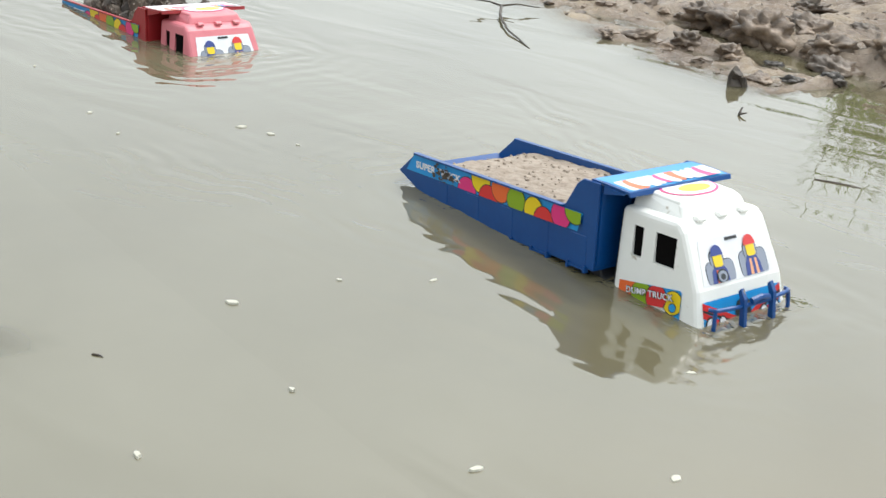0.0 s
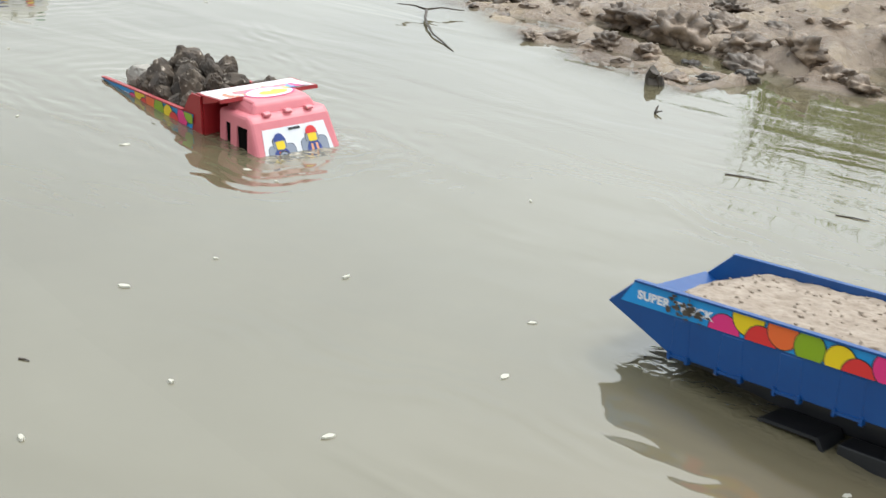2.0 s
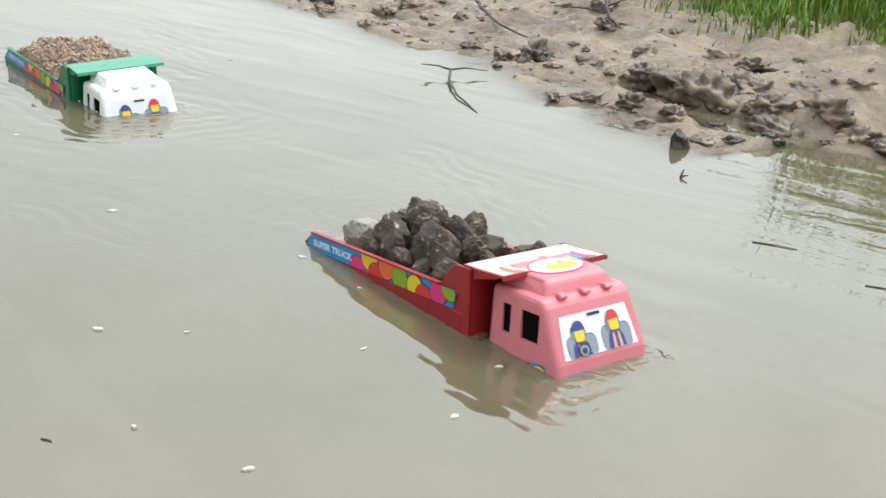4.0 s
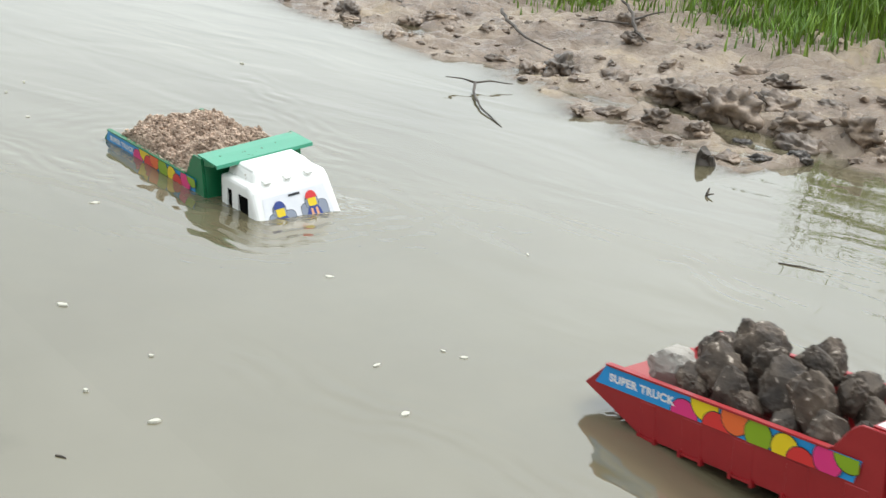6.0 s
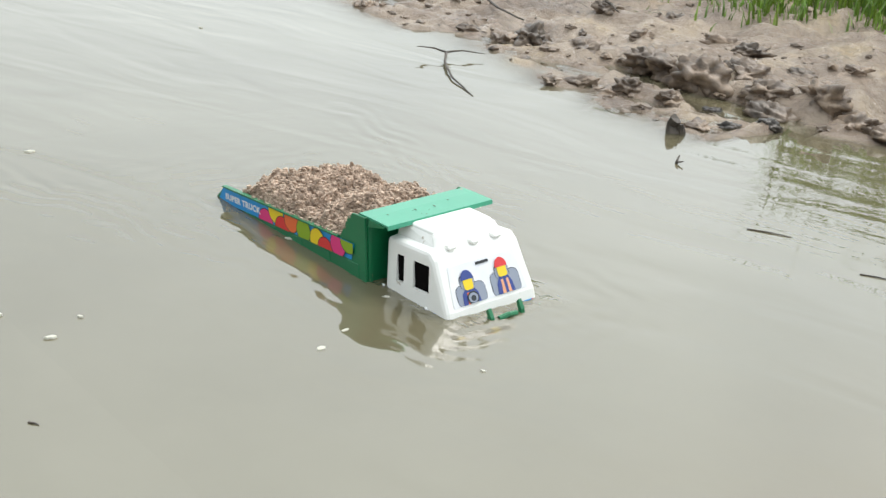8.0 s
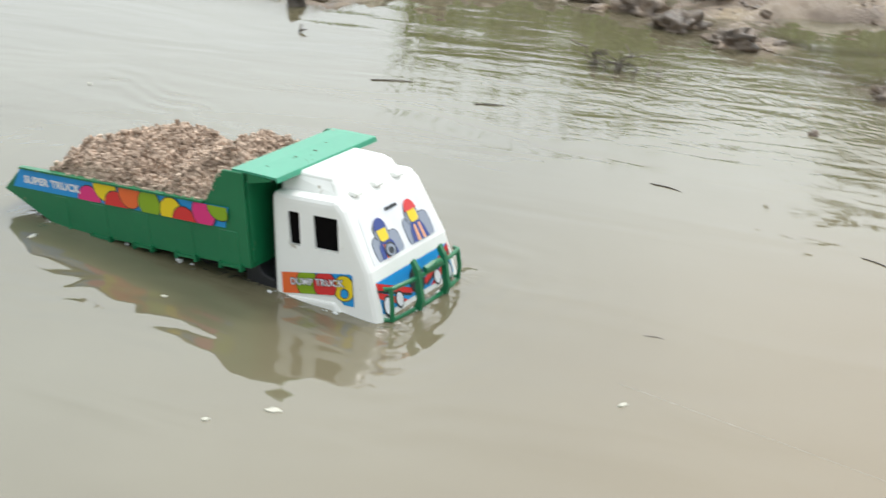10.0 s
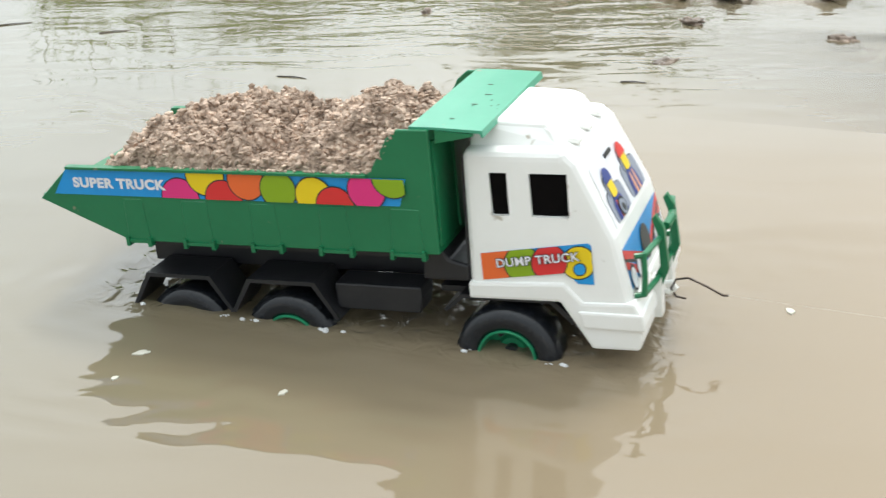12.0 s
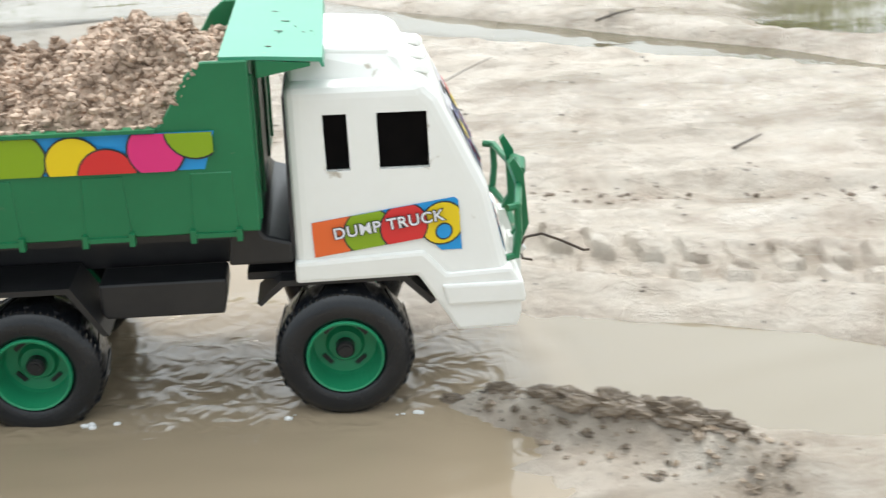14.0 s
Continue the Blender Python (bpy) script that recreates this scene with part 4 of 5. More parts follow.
for k, (x, y, z, r) in enumerate(lump_places):
    size = (r * rnd.uniform(0.76, 0.96), r * rnd.uniform(0.76, 0.96), r * rnd.uniform(0.95, 1.3))
    ob = lump("clay_lump", size, 10 + 3.7 * k, M["clod_pale"] if k == 0 else M["clod"], 4, 0.26, 9)
    tagged(ob, "pale grey clay lump piled in the truck bed" if k == 0 else "dark dry clay lump piled in the truck bed", "clay lump", "clay lumps in the truck bed")
    LUMPS.append((ob, pose(x, y, 0.150 + (z - 0.150) * 0.72, rnd.uniform(-30, 30), rnd.uniform(-40, 40), rnd.uniform(0, 180))))


# ---- ground and water ----
def path_depth(x):
    return np.interp(x, (-40, -3, -1.2, -0.8, -0.12, 0.24, 0.5, 0.76, 0.93, 1.02, 1.10, 1.4, 2.2, 4, 40), (-0.3, -0.2, -0.16, -0.146, -0.107, -0.064, -0.041, -0.022, -0.007, -0.001, 0.006, 0.012, 0.03, 0.12, 0.5))


def far_shore(x):
    return np.interp(x, (-40, -6, -3.5, -2.2, -2.02, -1.86, -1.73, -1.58, -1.52, -1.41, -1.34, -1.18, -1.13, -1.05, -0.97, -0.84, -0.745, -0.725, -0.67, -0.57, -0.53, -0.42, -0.30, -0.22, -0.11, 0.0, 0.12, 0.20, 0.28, 0.37, 0.46, 0.58, 0.9, 1.3, 1.7, 3, 40),
                     (8, 2.2, 1.10, 0.85, 0.84, 0.89, 0.86, 0.86, 0.93, 0.89, 0.89, 0.85, 0.82, 0.87, 0.81, 0.82, 0.83, 1.02, 1.07, 1.11, 1.18, 1.16, 1.14, 1.10, 1.06, 1.05, 0.97, 0.94, 0.98, 0.92, 0.88, 0.90, 0.98, 0.98, 0.95, 0.9, 0.9))


def dent(x, y, cx, cy, rx, ry, turn=0.0):
    c, s = math.cos(turn), math.sin(turn)
    u, v = (x - cx) * c + (y - cy) * s, -(x - cx) * s + (y - cy) * c
    return np.exp(-(u / rx) ** 4 - (v / ry) ** 4)


def ground_height(x, y):
    """Height of the mud, for arrays of x and y."""
    rough = np.array([fractal(a * 5, b * 5, 1.0, 5) if abs(a) < 4 and abs(b) < 4 else 0.0 for a, b in zip(x, y)])
    fine = np.array([fractal(a * 24, b * 24, 9.0, 4) if abs(a) < 3 and abs(b) < 3 else 0.0 for a, b in zip(x, y)])
    sx = x + 0.30 * (y + 0.1)  # the beach line swings with y
    beach = path_depth(np.where(y < 0.75, sx, x))
    d = y - far_shore(x)
    bank = np.interp(d, (-1.0, -0.15, 0, 0.12, 0.32, 0.62, 1.0, 1.5, 20), (-0.35, -0.045, 0, 0.010, 0.024, 0.052, 0.095, 0.20, 0.7))
    bank = np.where(d > 0, bank * np.interp(x, (-0.3, 0.3), (1.0, 0.35)), bank)
    bank = np.maximum(bank, -0.2)
    near = np.interp(y, (-60, -6, -2.2, -1.5), (0.8, 0.3, 0.05, -0.3))
    h = np.maximum(np.maximum(beach, bank), near)
    land = np.clip((h + 0.02) / 0.03, 0, 1)
    muddy = np.clip((d + 0.1) / 0.15, 0, 1)
    h = h + land * (0.006 + 0.010 * muddy) * rough * np.where(x > 0.65, 0.45, 1.0) + land * (0.0014 + 0.0120 * muddy) * fine
    # streaks that wheels and feet drew along the beach
    u, v = x * 0.976 - y * 0.216, x * 0.216 + y * 0.976
    on = np.clip((x - 0.8) / 0.2, 0, 1) * land * np.clip((0.8 - y) / 0.2, 0, 1)
    streak = np.array([fractal(a * 5, b * 34, 2.0, 4) + 0.5 * fractal(a * 22, b * 26, 6.0, 3) if k > 0 else 0.0 for a, b, k in zip(u, v, on)])
    h = h + 0.0050 * on * streak
    # standing water behind the shore and on the beach
    h = h - 0.045 * dent(x, y, -0.50, 1.42, 0.24, 0.11, 0.9) - 0.034 * dent(x, y, -1.00, 1.025, 0.17, 0.034, -0.10) - 0.05 * dent(x, y, -0.83, 1.03, 0.11, 0.05, 0.2) - 0.05 * dent(x, y, 0.02, 1.30, 0.16, 0.09, 0.3)
    # trodden hollows and rims along the bank
    h = h + np.clip(d / 0.1, 0, 1) * np.clip((0.5 - x) / 0.2, 0, 1) * np.array([0.016 * max(-0.5, 0.32 - noise.voronoi((a * 6.5, b * 8.5, 3.0))[0][0]) if -2.8 < a < 0.7 and 0.7 < b < 2.0 else 0.0 for a, b in zip(x, y)])
    h = h - 0.020 * dent(x, y, 1.22, -0.150, 0.17, 0.052, -0.33) - 0.034 * dent(x, y, 1.18, 0.66, 0.56, 0.050, -0.52) - 0.045 * dent(x, y, 1.84, 0.60, 0.34, 0.13, -0.30) - 0.05 * dent(x, y, 1.0, 1.0, 0.35, 0.12, -0.1)
    h = h + 0.016 * dent(x, y, 1.12, -0.205, 0.10, 0.014, -0.62)
    # ruts that earlier wheels pressed into the beach
    for cy, slope in ((0.018, 0.33), (0.130, 0.22)):
        v = y - cy + slope * (x - 1.12)
        on = np.clip((x - 0.98) / 0.08, 0, 1) * np.clip((2.6 - x) / 0.3, 0, 1)
        h = h + on * 0.004 * np.exp(-(v / 0.05) ** 4) - on * 0.006 * np.exp(-(v / 0.026) ** 4) + on * 0.005 * np.exp(-((np.abs(v) - 0.036) / 0.009) ** 2)
    h = h + 0.123 * dent(x, y, -0.46, -0.46, 0.05, 0.05, 0.5)
    return h


def axis(lo, hi, step, far):
    a = list(np.arange(lo, hi + step / 2, step))
    w = step
    while a[-1] < far:
        w *= 1.35
        a.append(a[-1] + w)
    w = step
    while a[0] > -far:
        w *= 1.35
        a.insert(0, a[0] - w)
    return np.array(a)


def sheet(name, xs, ys, z, material):
    gx, gy = np.meshgrid(xs, ys, indexing="ij")
    nx, ny = len(xs), len(ys)
    v = np.stack([gx.ravel(), gy.ravel(), z], 1)
    i = np.arange(nx * ny).reshape(nx, ny)
    f = np.stack([i[:-1, :-1].ravel(), i[1:, :-1].ravel(), i[1:, 1:].ravel(), i[:-1, 1:].ravel()], 1)
    me = bpy.data.meshes.new(name)
    me.from_pydata(v.tolist(), [], f.tolist())
    me.polygons.foreach_set("use_smooth", [True] * len(f))
    me.materials.append(material)
    return new(name, me)


xs, ys = axis(-2.6, 2.0, 0.0125, 400), axis(-0.7, 2.3, 0.0125, 400)
xs = np.sort(np.concatenate([xs, [q + 0.00625 for q in xs if 0.9 < q < 1.6]]))
ys = np.sort(np.concatenate([ys, [q + 0.00625 for q in ys if -0.35 < q < 0.35]]))
gx, gy = np.meshgrid(xs, ys, indexing="ij")
gz = ground_height(gx.ravel(), gy.ravel())
ground = tagged(sheet("ground", xs, ys, gz, M["mud"]), "wet trampled mud bank and pond bed", "mud", kind="structure")
sandy = np.clip((gx.ravel() + 0.30 * np.clip(gy.ravel(), -0.5, 1) - 0.55) / 0.25, 0, 1)
att = ground.data.attributes.new("sandy", "FLOAT", "POINT")
att.data.foreach_set("value", sandy.astype(np.float32))

wx, wy = axis(-2.6, 2.0, 0.025, 30), axis(-0.7, 2.3, 0.025, 30)
qx, qy = np.meshgrid(wx, wy, indexing="ij")
wz = np.zeros(qx.size)
water = tagged(sheet("water", wx, wy, wz, M["water"]), "murky grey-brown pond water with soft ripples", "water", kind="structure")
GZ = gz.reshape(len(xs), len(ys))


def mud_at(x, y):
    i, j = np.clip(np.searchsorted(xs, x) - 1, 0, len(xs) - 2), np.clip(np.searchsorted(ys, y) - 1, 0, len(ys) - 2)
    a, b = (x - xs[i]) / (xs[i + 1] - xs[i]), (y - ys[j]) / (ys[j + 1] - ys[j])
    return GZ[i, j] * (1 - a) * (1 - b) + GZ[i + 1, j] * a * (1 - b) + GZ[i, j + 1] * (1 - a) * b + GZ[i + 1, j + 1] * a * b


depth = np.maximum(0.0, -mud_at(qx.ravel(), qy.ravel()))
murk = 0.10 + 0.90 * (1 - np.exp(-depth / 0.010))
att = water.data.attributes.new("murk", "FLOAT", "POINT")
att.data.foreach_set("value", murk.astype(np.float32))

chop = 0.10 + 0.85 * np.exp(-((qx.ravel() - 0.08) / 0.42) ** 2 - ((qy.ravel() - 0.80) / 0.30) ** 2) + 0.40 * np.exp(-((qx.ravel() - 0.55) / 0.3) ** 2 - ((qy.ravel() - 0.35) / 0.4) ** 2)
stir = 0.35 * np.exp(-((qx.ravel() - 0.1) / 0.5) ** 2 - ((qy.ravel() - 0.85) / 0.22) ** 2)
for key, val in (("chop", chop), ("splash", stir)):
    att = water.data.attributes.new(key, "FLOAT", "POINT")
    att.data.foreach_set("value", val.astype(np.float32))


def wake_mesh():
    """Rings and bow waves round a wading truck: a rigid patch of rippled water that goes with it and sinks at its rim."""
    us, vs = np.linspace(-0.85, 0.65, 230), np.linspace(-0.62, 0.62, 190)
    u, v = np.meshgrid(us, vs, indexing="ij")
    u, v = u.ravel(), v.ravel()
    out = np.hypot(np.maximum(0, np.maximum(u - 0.09, -0.33 - u)), np.maximum(0, np.abs(v) - 0.07))
    wob = np.array([fractal(a * 6, b * 6, 4.0, 3) for a, b in zip(u, v)])
    jitter = np.array([fractal(a * 30, b * 55, 8.0, 2) if k < 0.2 else 0.0 for a, b, k in zip(u, v, out)])
    wave = 0.0008 * np.exp(-out / 0.09) * np.sin((out + 0.045 * wob) * 2 * math.pi / 0.036) * (0.45 + 0.55 * np.clip(wob + 0.5, 0, 1))
    wave += 0.0012 * np.exp(-out / 0.045) * jitter
    tail = np.clip((0.05 - u) / 0.3, 0, 1) * np.exp(-((np.abs(v) - 0.10 - 0.30 * (0.1 - u)) / 0.05) ** 2)
    wave += 0.0005 * tail * np.sin((np.abs(v) - 0.30 * (0.1 - u) + 0.05 * wob) * 2 * math.pi / 0.034)
    fade = np.clip(np.minimum(np.minimum(u + 0.85, 0.65 - u), 0.62 - np.abs(v)) / 0.40, 0, 1)
    fade = fade * fade * (3 - 2 * fade)
    ob = sheet("wake", us, vs, wave * fade - 0.0010 + 0.0022 * fade, M["water"])
    for key, val in (("murk", np.full(u.size, 0.98)), ("chop", np.full(u.size, 0.10)), ("splash", np.exp(-(out / 0.010) ** 2))):
        a = ob.data.attributes.new(key, "FLOAT", "POINT")
        a.data.foreach_set("value", val.astype(np.float32))
    return tagged(ob, "soft rings of ripples round the wading truck", "water ripples", "ripples round the trucks", "stuff")


WAKES = [wake_mesh()]
WAKES += [copy_thing(WAKES[0], Matrix.Identity(4)) for _ in range(2)]


def beads():
    """Beads of water along the tyres and the skirt, near-white to paint their glints."""
    rnd = random.Random(19)
    bm = bmesh.new()
    for x in AXLES:
        for _ in range(8):
            a = rnd.choice((-1, 1, 1)) * rnd.uniform(0.028, 0.036) + rnd.gauss(0, 0.004)
            q = bmesh.ops.create_icosphere(bm, subdivisions=1, radius=rnd.choice((0.0005, 0.0006, 0.0007, 0.0016)), matrix=Matrix.Translation((x + a, -0.0685 + rnd.gauss(0, 0.0015), 0.0016)))
            for v in q["verts"]:
                v.co.x = x + a + (v.co.x - x - a) * rnd.uniform(1.2, 2.2)
    return tagged(link_mesh("water_beads", bm, M["bead"], smooth=True), "white beads painting the glints of water along the tyres", "water drops", kind="stuff")


BEADS = beads()

# ---- the bank: clods, stumps, twigs, straw, grass ----
def height_at(x, y):
    return float(mud_at(np.array([x]), np.array([y]))[0])


rnd = random.Random(41)
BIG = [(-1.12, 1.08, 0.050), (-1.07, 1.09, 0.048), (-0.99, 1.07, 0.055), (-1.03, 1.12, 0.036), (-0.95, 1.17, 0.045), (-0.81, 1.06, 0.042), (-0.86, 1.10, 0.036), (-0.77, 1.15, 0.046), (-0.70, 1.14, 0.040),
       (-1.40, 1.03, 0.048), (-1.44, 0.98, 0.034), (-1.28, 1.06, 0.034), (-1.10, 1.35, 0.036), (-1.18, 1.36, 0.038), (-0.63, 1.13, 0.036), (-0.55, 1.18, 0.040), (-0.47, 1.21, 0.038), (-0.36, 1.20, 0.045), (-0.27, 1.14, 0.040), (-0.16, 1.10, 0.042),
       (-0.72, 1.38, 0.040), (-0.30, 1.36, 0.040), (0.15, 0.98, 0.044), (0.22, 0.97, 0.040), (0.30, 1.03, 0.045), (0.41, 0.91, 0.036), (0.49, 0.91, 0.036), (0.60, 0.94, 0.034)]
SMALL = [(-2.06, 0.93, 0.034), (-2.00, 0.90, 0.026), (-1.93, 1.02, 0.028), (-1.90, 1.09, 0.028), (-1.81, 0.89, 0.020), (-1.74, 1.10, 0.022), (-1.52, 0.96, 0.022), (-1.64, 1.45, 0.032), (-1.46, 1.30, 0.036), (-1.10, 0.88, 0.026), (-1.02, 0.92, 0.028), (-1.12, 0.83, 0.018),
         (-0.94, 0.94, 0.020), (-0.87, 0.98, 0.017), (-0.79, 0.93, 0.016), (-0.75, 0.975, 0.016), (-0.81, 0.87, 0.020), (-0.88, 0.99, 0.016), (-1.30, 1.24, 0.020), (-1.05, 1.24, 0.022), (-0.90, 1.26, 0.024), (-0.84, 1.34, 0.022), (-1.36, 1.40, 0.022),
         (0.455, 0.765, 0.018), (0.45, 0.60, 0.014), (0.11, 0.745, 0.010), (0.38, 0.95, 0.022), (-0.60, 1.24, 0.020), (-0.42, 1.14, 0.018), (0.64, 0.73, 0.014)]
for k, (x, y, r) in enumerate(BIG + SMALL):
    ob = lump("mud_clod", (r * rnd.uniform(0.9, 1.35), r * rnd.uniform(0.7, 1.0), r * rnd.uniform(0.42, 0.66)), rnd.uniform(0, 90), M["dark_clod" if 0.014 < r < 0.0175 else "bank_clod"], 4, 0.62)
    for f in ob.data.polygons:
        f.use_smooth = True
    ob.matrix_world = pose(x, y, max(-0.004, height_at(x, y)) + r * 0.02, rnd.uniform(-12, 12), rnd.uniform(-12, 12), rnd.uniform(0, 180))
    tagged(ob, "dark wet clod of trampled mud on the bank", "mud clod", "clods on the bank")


def scatter(name, count, place, low, high, material, label, seed):
    """Crumbs of mud too many to count, joined."""
    rnd = random.Random(seed)
    ico = bmesh.new()
    bmesh.ops.create_icosphere(ico, subdivisions=2, radius=1.0)
    iv, jf = [v.co.copy() for v in ico.verts], [[v.index for v in f.verts] for f in ico.faces]
    ico.free()
    verts, faces = [], []
    for _ in range(count):
        x, y = place(rnd)
        r = low + (high - low) * rnd.random() ** 2.5
        z = height_at(x, y)
        if z < -0.004:
            continue
        n0, sx, sy, sz, s = len(verts), rnd.uniform(0.8, 1.6), rnd.uniform(0.7, 1.1), rnd.uniform(0.4, 0.8), rnd.uniform(0, 99)
        a = rnd.uniform(0, 6.28)
        for v in iv:
            k = r * (1 + 0.7 * noise.noise(v * 1.7 + Vector((s, 0, 0))))
            px, py = v.x * sx * k, v.y * sy * k
            verts.append((x + px * math.cos(a) - py * math.sin(a), y + px * math.sin(a) + py * math.cos(a), z + r * 0.1 + v.z * sz * k))
        faces += [[n0 + k for k in f] for f in jf]
    me = bpy.data.meshes.new(name)
    me.from_pydata(verts, [], faces)
    me.materials.append(material)
    return tagged(new(name, me), label, "mud crumbs", kind="stuff")


def bank_place(r):
    x = r.uniform(-2.4, 0.9)
    return x, float(far_shore(x)) + abs(r.gauss(0.10, 0.35)) - 0.01


def beach_place(r):
    return r.uniform(0.85, 1.9), r.uniform(-0.45, 0.75)


def ridge_place(r):
    a, b = r.uniform(-0.09, 0.09), r.gauss(0, 0.014)
    return 1.115 + a * 0.81 + b * 0.58, -0.205 - a * 0.58 + b * 0.81


scatter("mud_crumbs", 800, bank_place, 0.002, 0.012, M["bank_clod"], "small dark crumbs of mud strewn over the bank", 8)
scatter("mud_crumbs", 700, beach_place, 0.0005, 0.0019, M["bank_clod"], "tiny dark crumbs strewn over the wet beach", 9)
def rut_place(r):
    x = r.uniform(1.12, 1.75)
    return x, 0.122 - 0.20 * (x - 1.16) + r.gauss(0, 0.010)


scatter("mud_crumbs", 170, rut_place, 0.0006, 0.0030, M["bank_clod"], "dark gritty crumbs in a tyre rut on the beach", 12)


def tyre_print(x0, x1):
    """Block tread pressed into the beach along one rut."""
    nu, nv, half = int((x1 - x0) / 0.0024), 30, 0.036
    u = np.linspace(x0, x1, nu)
    v = np.linspace(-half, half, nv)
    zs = []
    for a in u:
        for b in v:
            wob = 0.006 * fractal(a * 30, b * 30, 4.0, 3)
            side = 1 if b + wob > 0 else -1
            cycle = ((a + 0.10 * abs(b) + 0.015 * (side > 0) + wob * 0.6) / 0.030) % 1.0
            block = min(1.0, max(0.0, (0.26 - abs(cycle - 0.5)) / 0.04)) * min(1.0, max(0.0, (abs(b + wob) - 0.004) / 0.003))
            rim = min(1.0, (half - abs(b)) / 0.008, (a - x0) / 0.03, (x1 - a) / 0.03)
            worn = min(1.0, max(0.1, 0.75 + 1.1 * fractal(a * 14, b * 14, 9.0, 2)))
            y = 0.018 - 0.33 * (a - 1.12) + b
            zs.append((a, y, height_at(a, y) - 0.003 + rim * (0.0024 + 0.0095 * block * worn + 0.0010 * fractal(a * 160, b * 160, 1.0, 2))))
    faces = [(i * nv + j, (i + 1) * nv + j, (i + 1) * nv + j + 1, i * nv + j + 1) for i in range(nu - 1) for j in range(nv - 1)]
    me = bpy.data.meshes.new("tyre_track")
    me.from_pydata(zs, [], faces)
    me.materials.append(M["mud"])
    me.attributes.new("sandy", "FLOAT", "POINT").data.foreach_set("value", [1.0] * len(zs))
    return tagged(new("tyre_track", me), "block tread pattern pressed into wet beach sand", "tyre track", kind="stuff")


tyre_print(1.09, 1.62)
scatter("mud_crumbs", 420, ridge_place, 0.0006, 0.0028, M["grit"], "glistening gritty ridge beside the wheel puddle", 10)

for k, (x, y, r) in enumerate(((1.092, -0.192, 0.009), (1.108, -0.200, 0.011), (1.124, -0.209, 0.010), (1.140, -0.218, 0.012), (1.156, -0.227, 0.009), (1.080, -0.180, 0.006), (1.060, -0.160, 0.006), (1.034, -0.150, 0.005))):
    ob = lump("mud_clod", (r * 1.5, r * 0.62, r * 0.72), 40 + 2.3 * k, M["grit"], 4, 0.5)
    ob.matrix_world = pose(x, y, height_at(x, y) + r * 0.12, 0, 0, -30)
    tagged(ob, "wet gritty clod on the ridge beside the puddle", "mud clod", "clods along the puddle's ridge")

stump = link_mesh("stump", bmesh.new(), M["twig"])
bm = bmesh.new()
tube(bm, [(0, 0, -0.05), (0.002, 0, 0.0), (-0.003, 0.002, 0.013), (0.004, 0, 0.024)], 0.0125, 9, 0.8)
tube(bm, [(0.012, 0.008, -0.03), (0.013, 0.008, 0.004), (0.010, 0.007, 0.016)], 0.008, 8, 0.7)
for v in bm.verts:
    v.co += Vector((noise.noise(v.co * 70), noise.noise(v.co * 70 + Vector((9, 0, 0))), noise.noise(v.co * 60))) * 0.005
bm.to_mesh(stump.data)
bm.free()
stump.location = (-0.805, 0.805, 0)
tagged(stump, "short dark broken stump standing in the water", "stump")


def twig(label, runs, thick, material="twig"):
    """A branched twig from runs of points."""
    bm = bmesh.new()
    for k, run in enumerate(runs):
        pts = []
        for a, b in zip(run, run[1:]):
            for s in range(4):
                p = Vector(a).lerp(Vector(b), s / 4)
                pts.append(p + Vector((noise.noise(p * 30), noise.noise(p * 30 + Vector((5, 0, 0))), 0)) * thick * 1.6)
        pts.append(Vector(run[-1]))
        tube(bm, pts, thick * (1 if k == 0 else 0.7), 6, 0.4)
    return tagged(link_mesh("twig", bm, M[material]), label, "twig")


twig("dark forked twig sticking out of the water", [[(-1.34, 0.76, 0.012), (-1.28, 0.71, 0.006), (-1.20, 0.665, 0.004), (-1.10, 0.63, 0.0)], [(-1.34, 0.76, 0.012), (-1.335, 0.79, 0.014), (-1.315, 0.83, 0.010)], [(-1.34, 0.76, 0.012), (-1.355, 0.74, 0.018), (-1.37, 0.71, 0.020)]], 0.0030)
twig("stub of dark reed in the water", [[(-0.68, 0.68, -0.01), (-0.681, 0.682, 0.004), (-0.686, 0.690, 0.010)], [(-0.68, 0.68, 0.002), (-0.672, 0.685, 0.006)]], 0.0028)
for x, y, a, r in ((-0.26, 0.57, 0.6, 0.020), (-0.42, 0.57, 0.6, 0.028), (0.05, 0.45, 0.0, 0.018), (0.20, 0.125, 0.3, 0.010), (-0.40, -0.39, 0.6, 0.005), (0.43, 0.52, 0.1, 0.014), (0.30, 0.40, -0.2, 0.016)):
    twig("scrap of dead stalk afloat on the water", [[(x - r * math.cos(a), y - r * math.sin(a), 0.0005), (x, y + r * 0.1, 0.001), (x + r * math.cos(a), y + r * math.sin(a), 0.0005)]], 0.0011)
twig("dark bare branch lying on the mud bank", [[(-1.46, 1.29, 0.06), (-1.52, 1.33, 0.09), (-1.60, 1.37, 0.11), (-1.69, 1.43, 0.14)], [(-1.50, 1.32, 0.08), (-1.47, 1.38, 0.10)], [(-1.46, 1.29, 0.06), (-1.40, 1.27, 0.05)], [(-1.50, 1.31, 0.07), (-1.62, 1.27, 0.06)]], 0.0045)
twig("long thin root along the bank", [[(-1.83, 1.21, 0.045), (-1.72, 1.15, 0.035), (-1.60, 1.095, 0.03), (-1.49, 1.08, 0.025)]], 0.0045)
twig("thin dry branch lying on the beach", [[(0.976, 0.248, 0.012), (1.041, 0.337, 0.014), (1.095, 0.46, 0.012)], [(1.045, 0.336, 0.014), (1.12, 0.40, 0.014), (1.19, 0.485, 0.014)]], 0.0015)
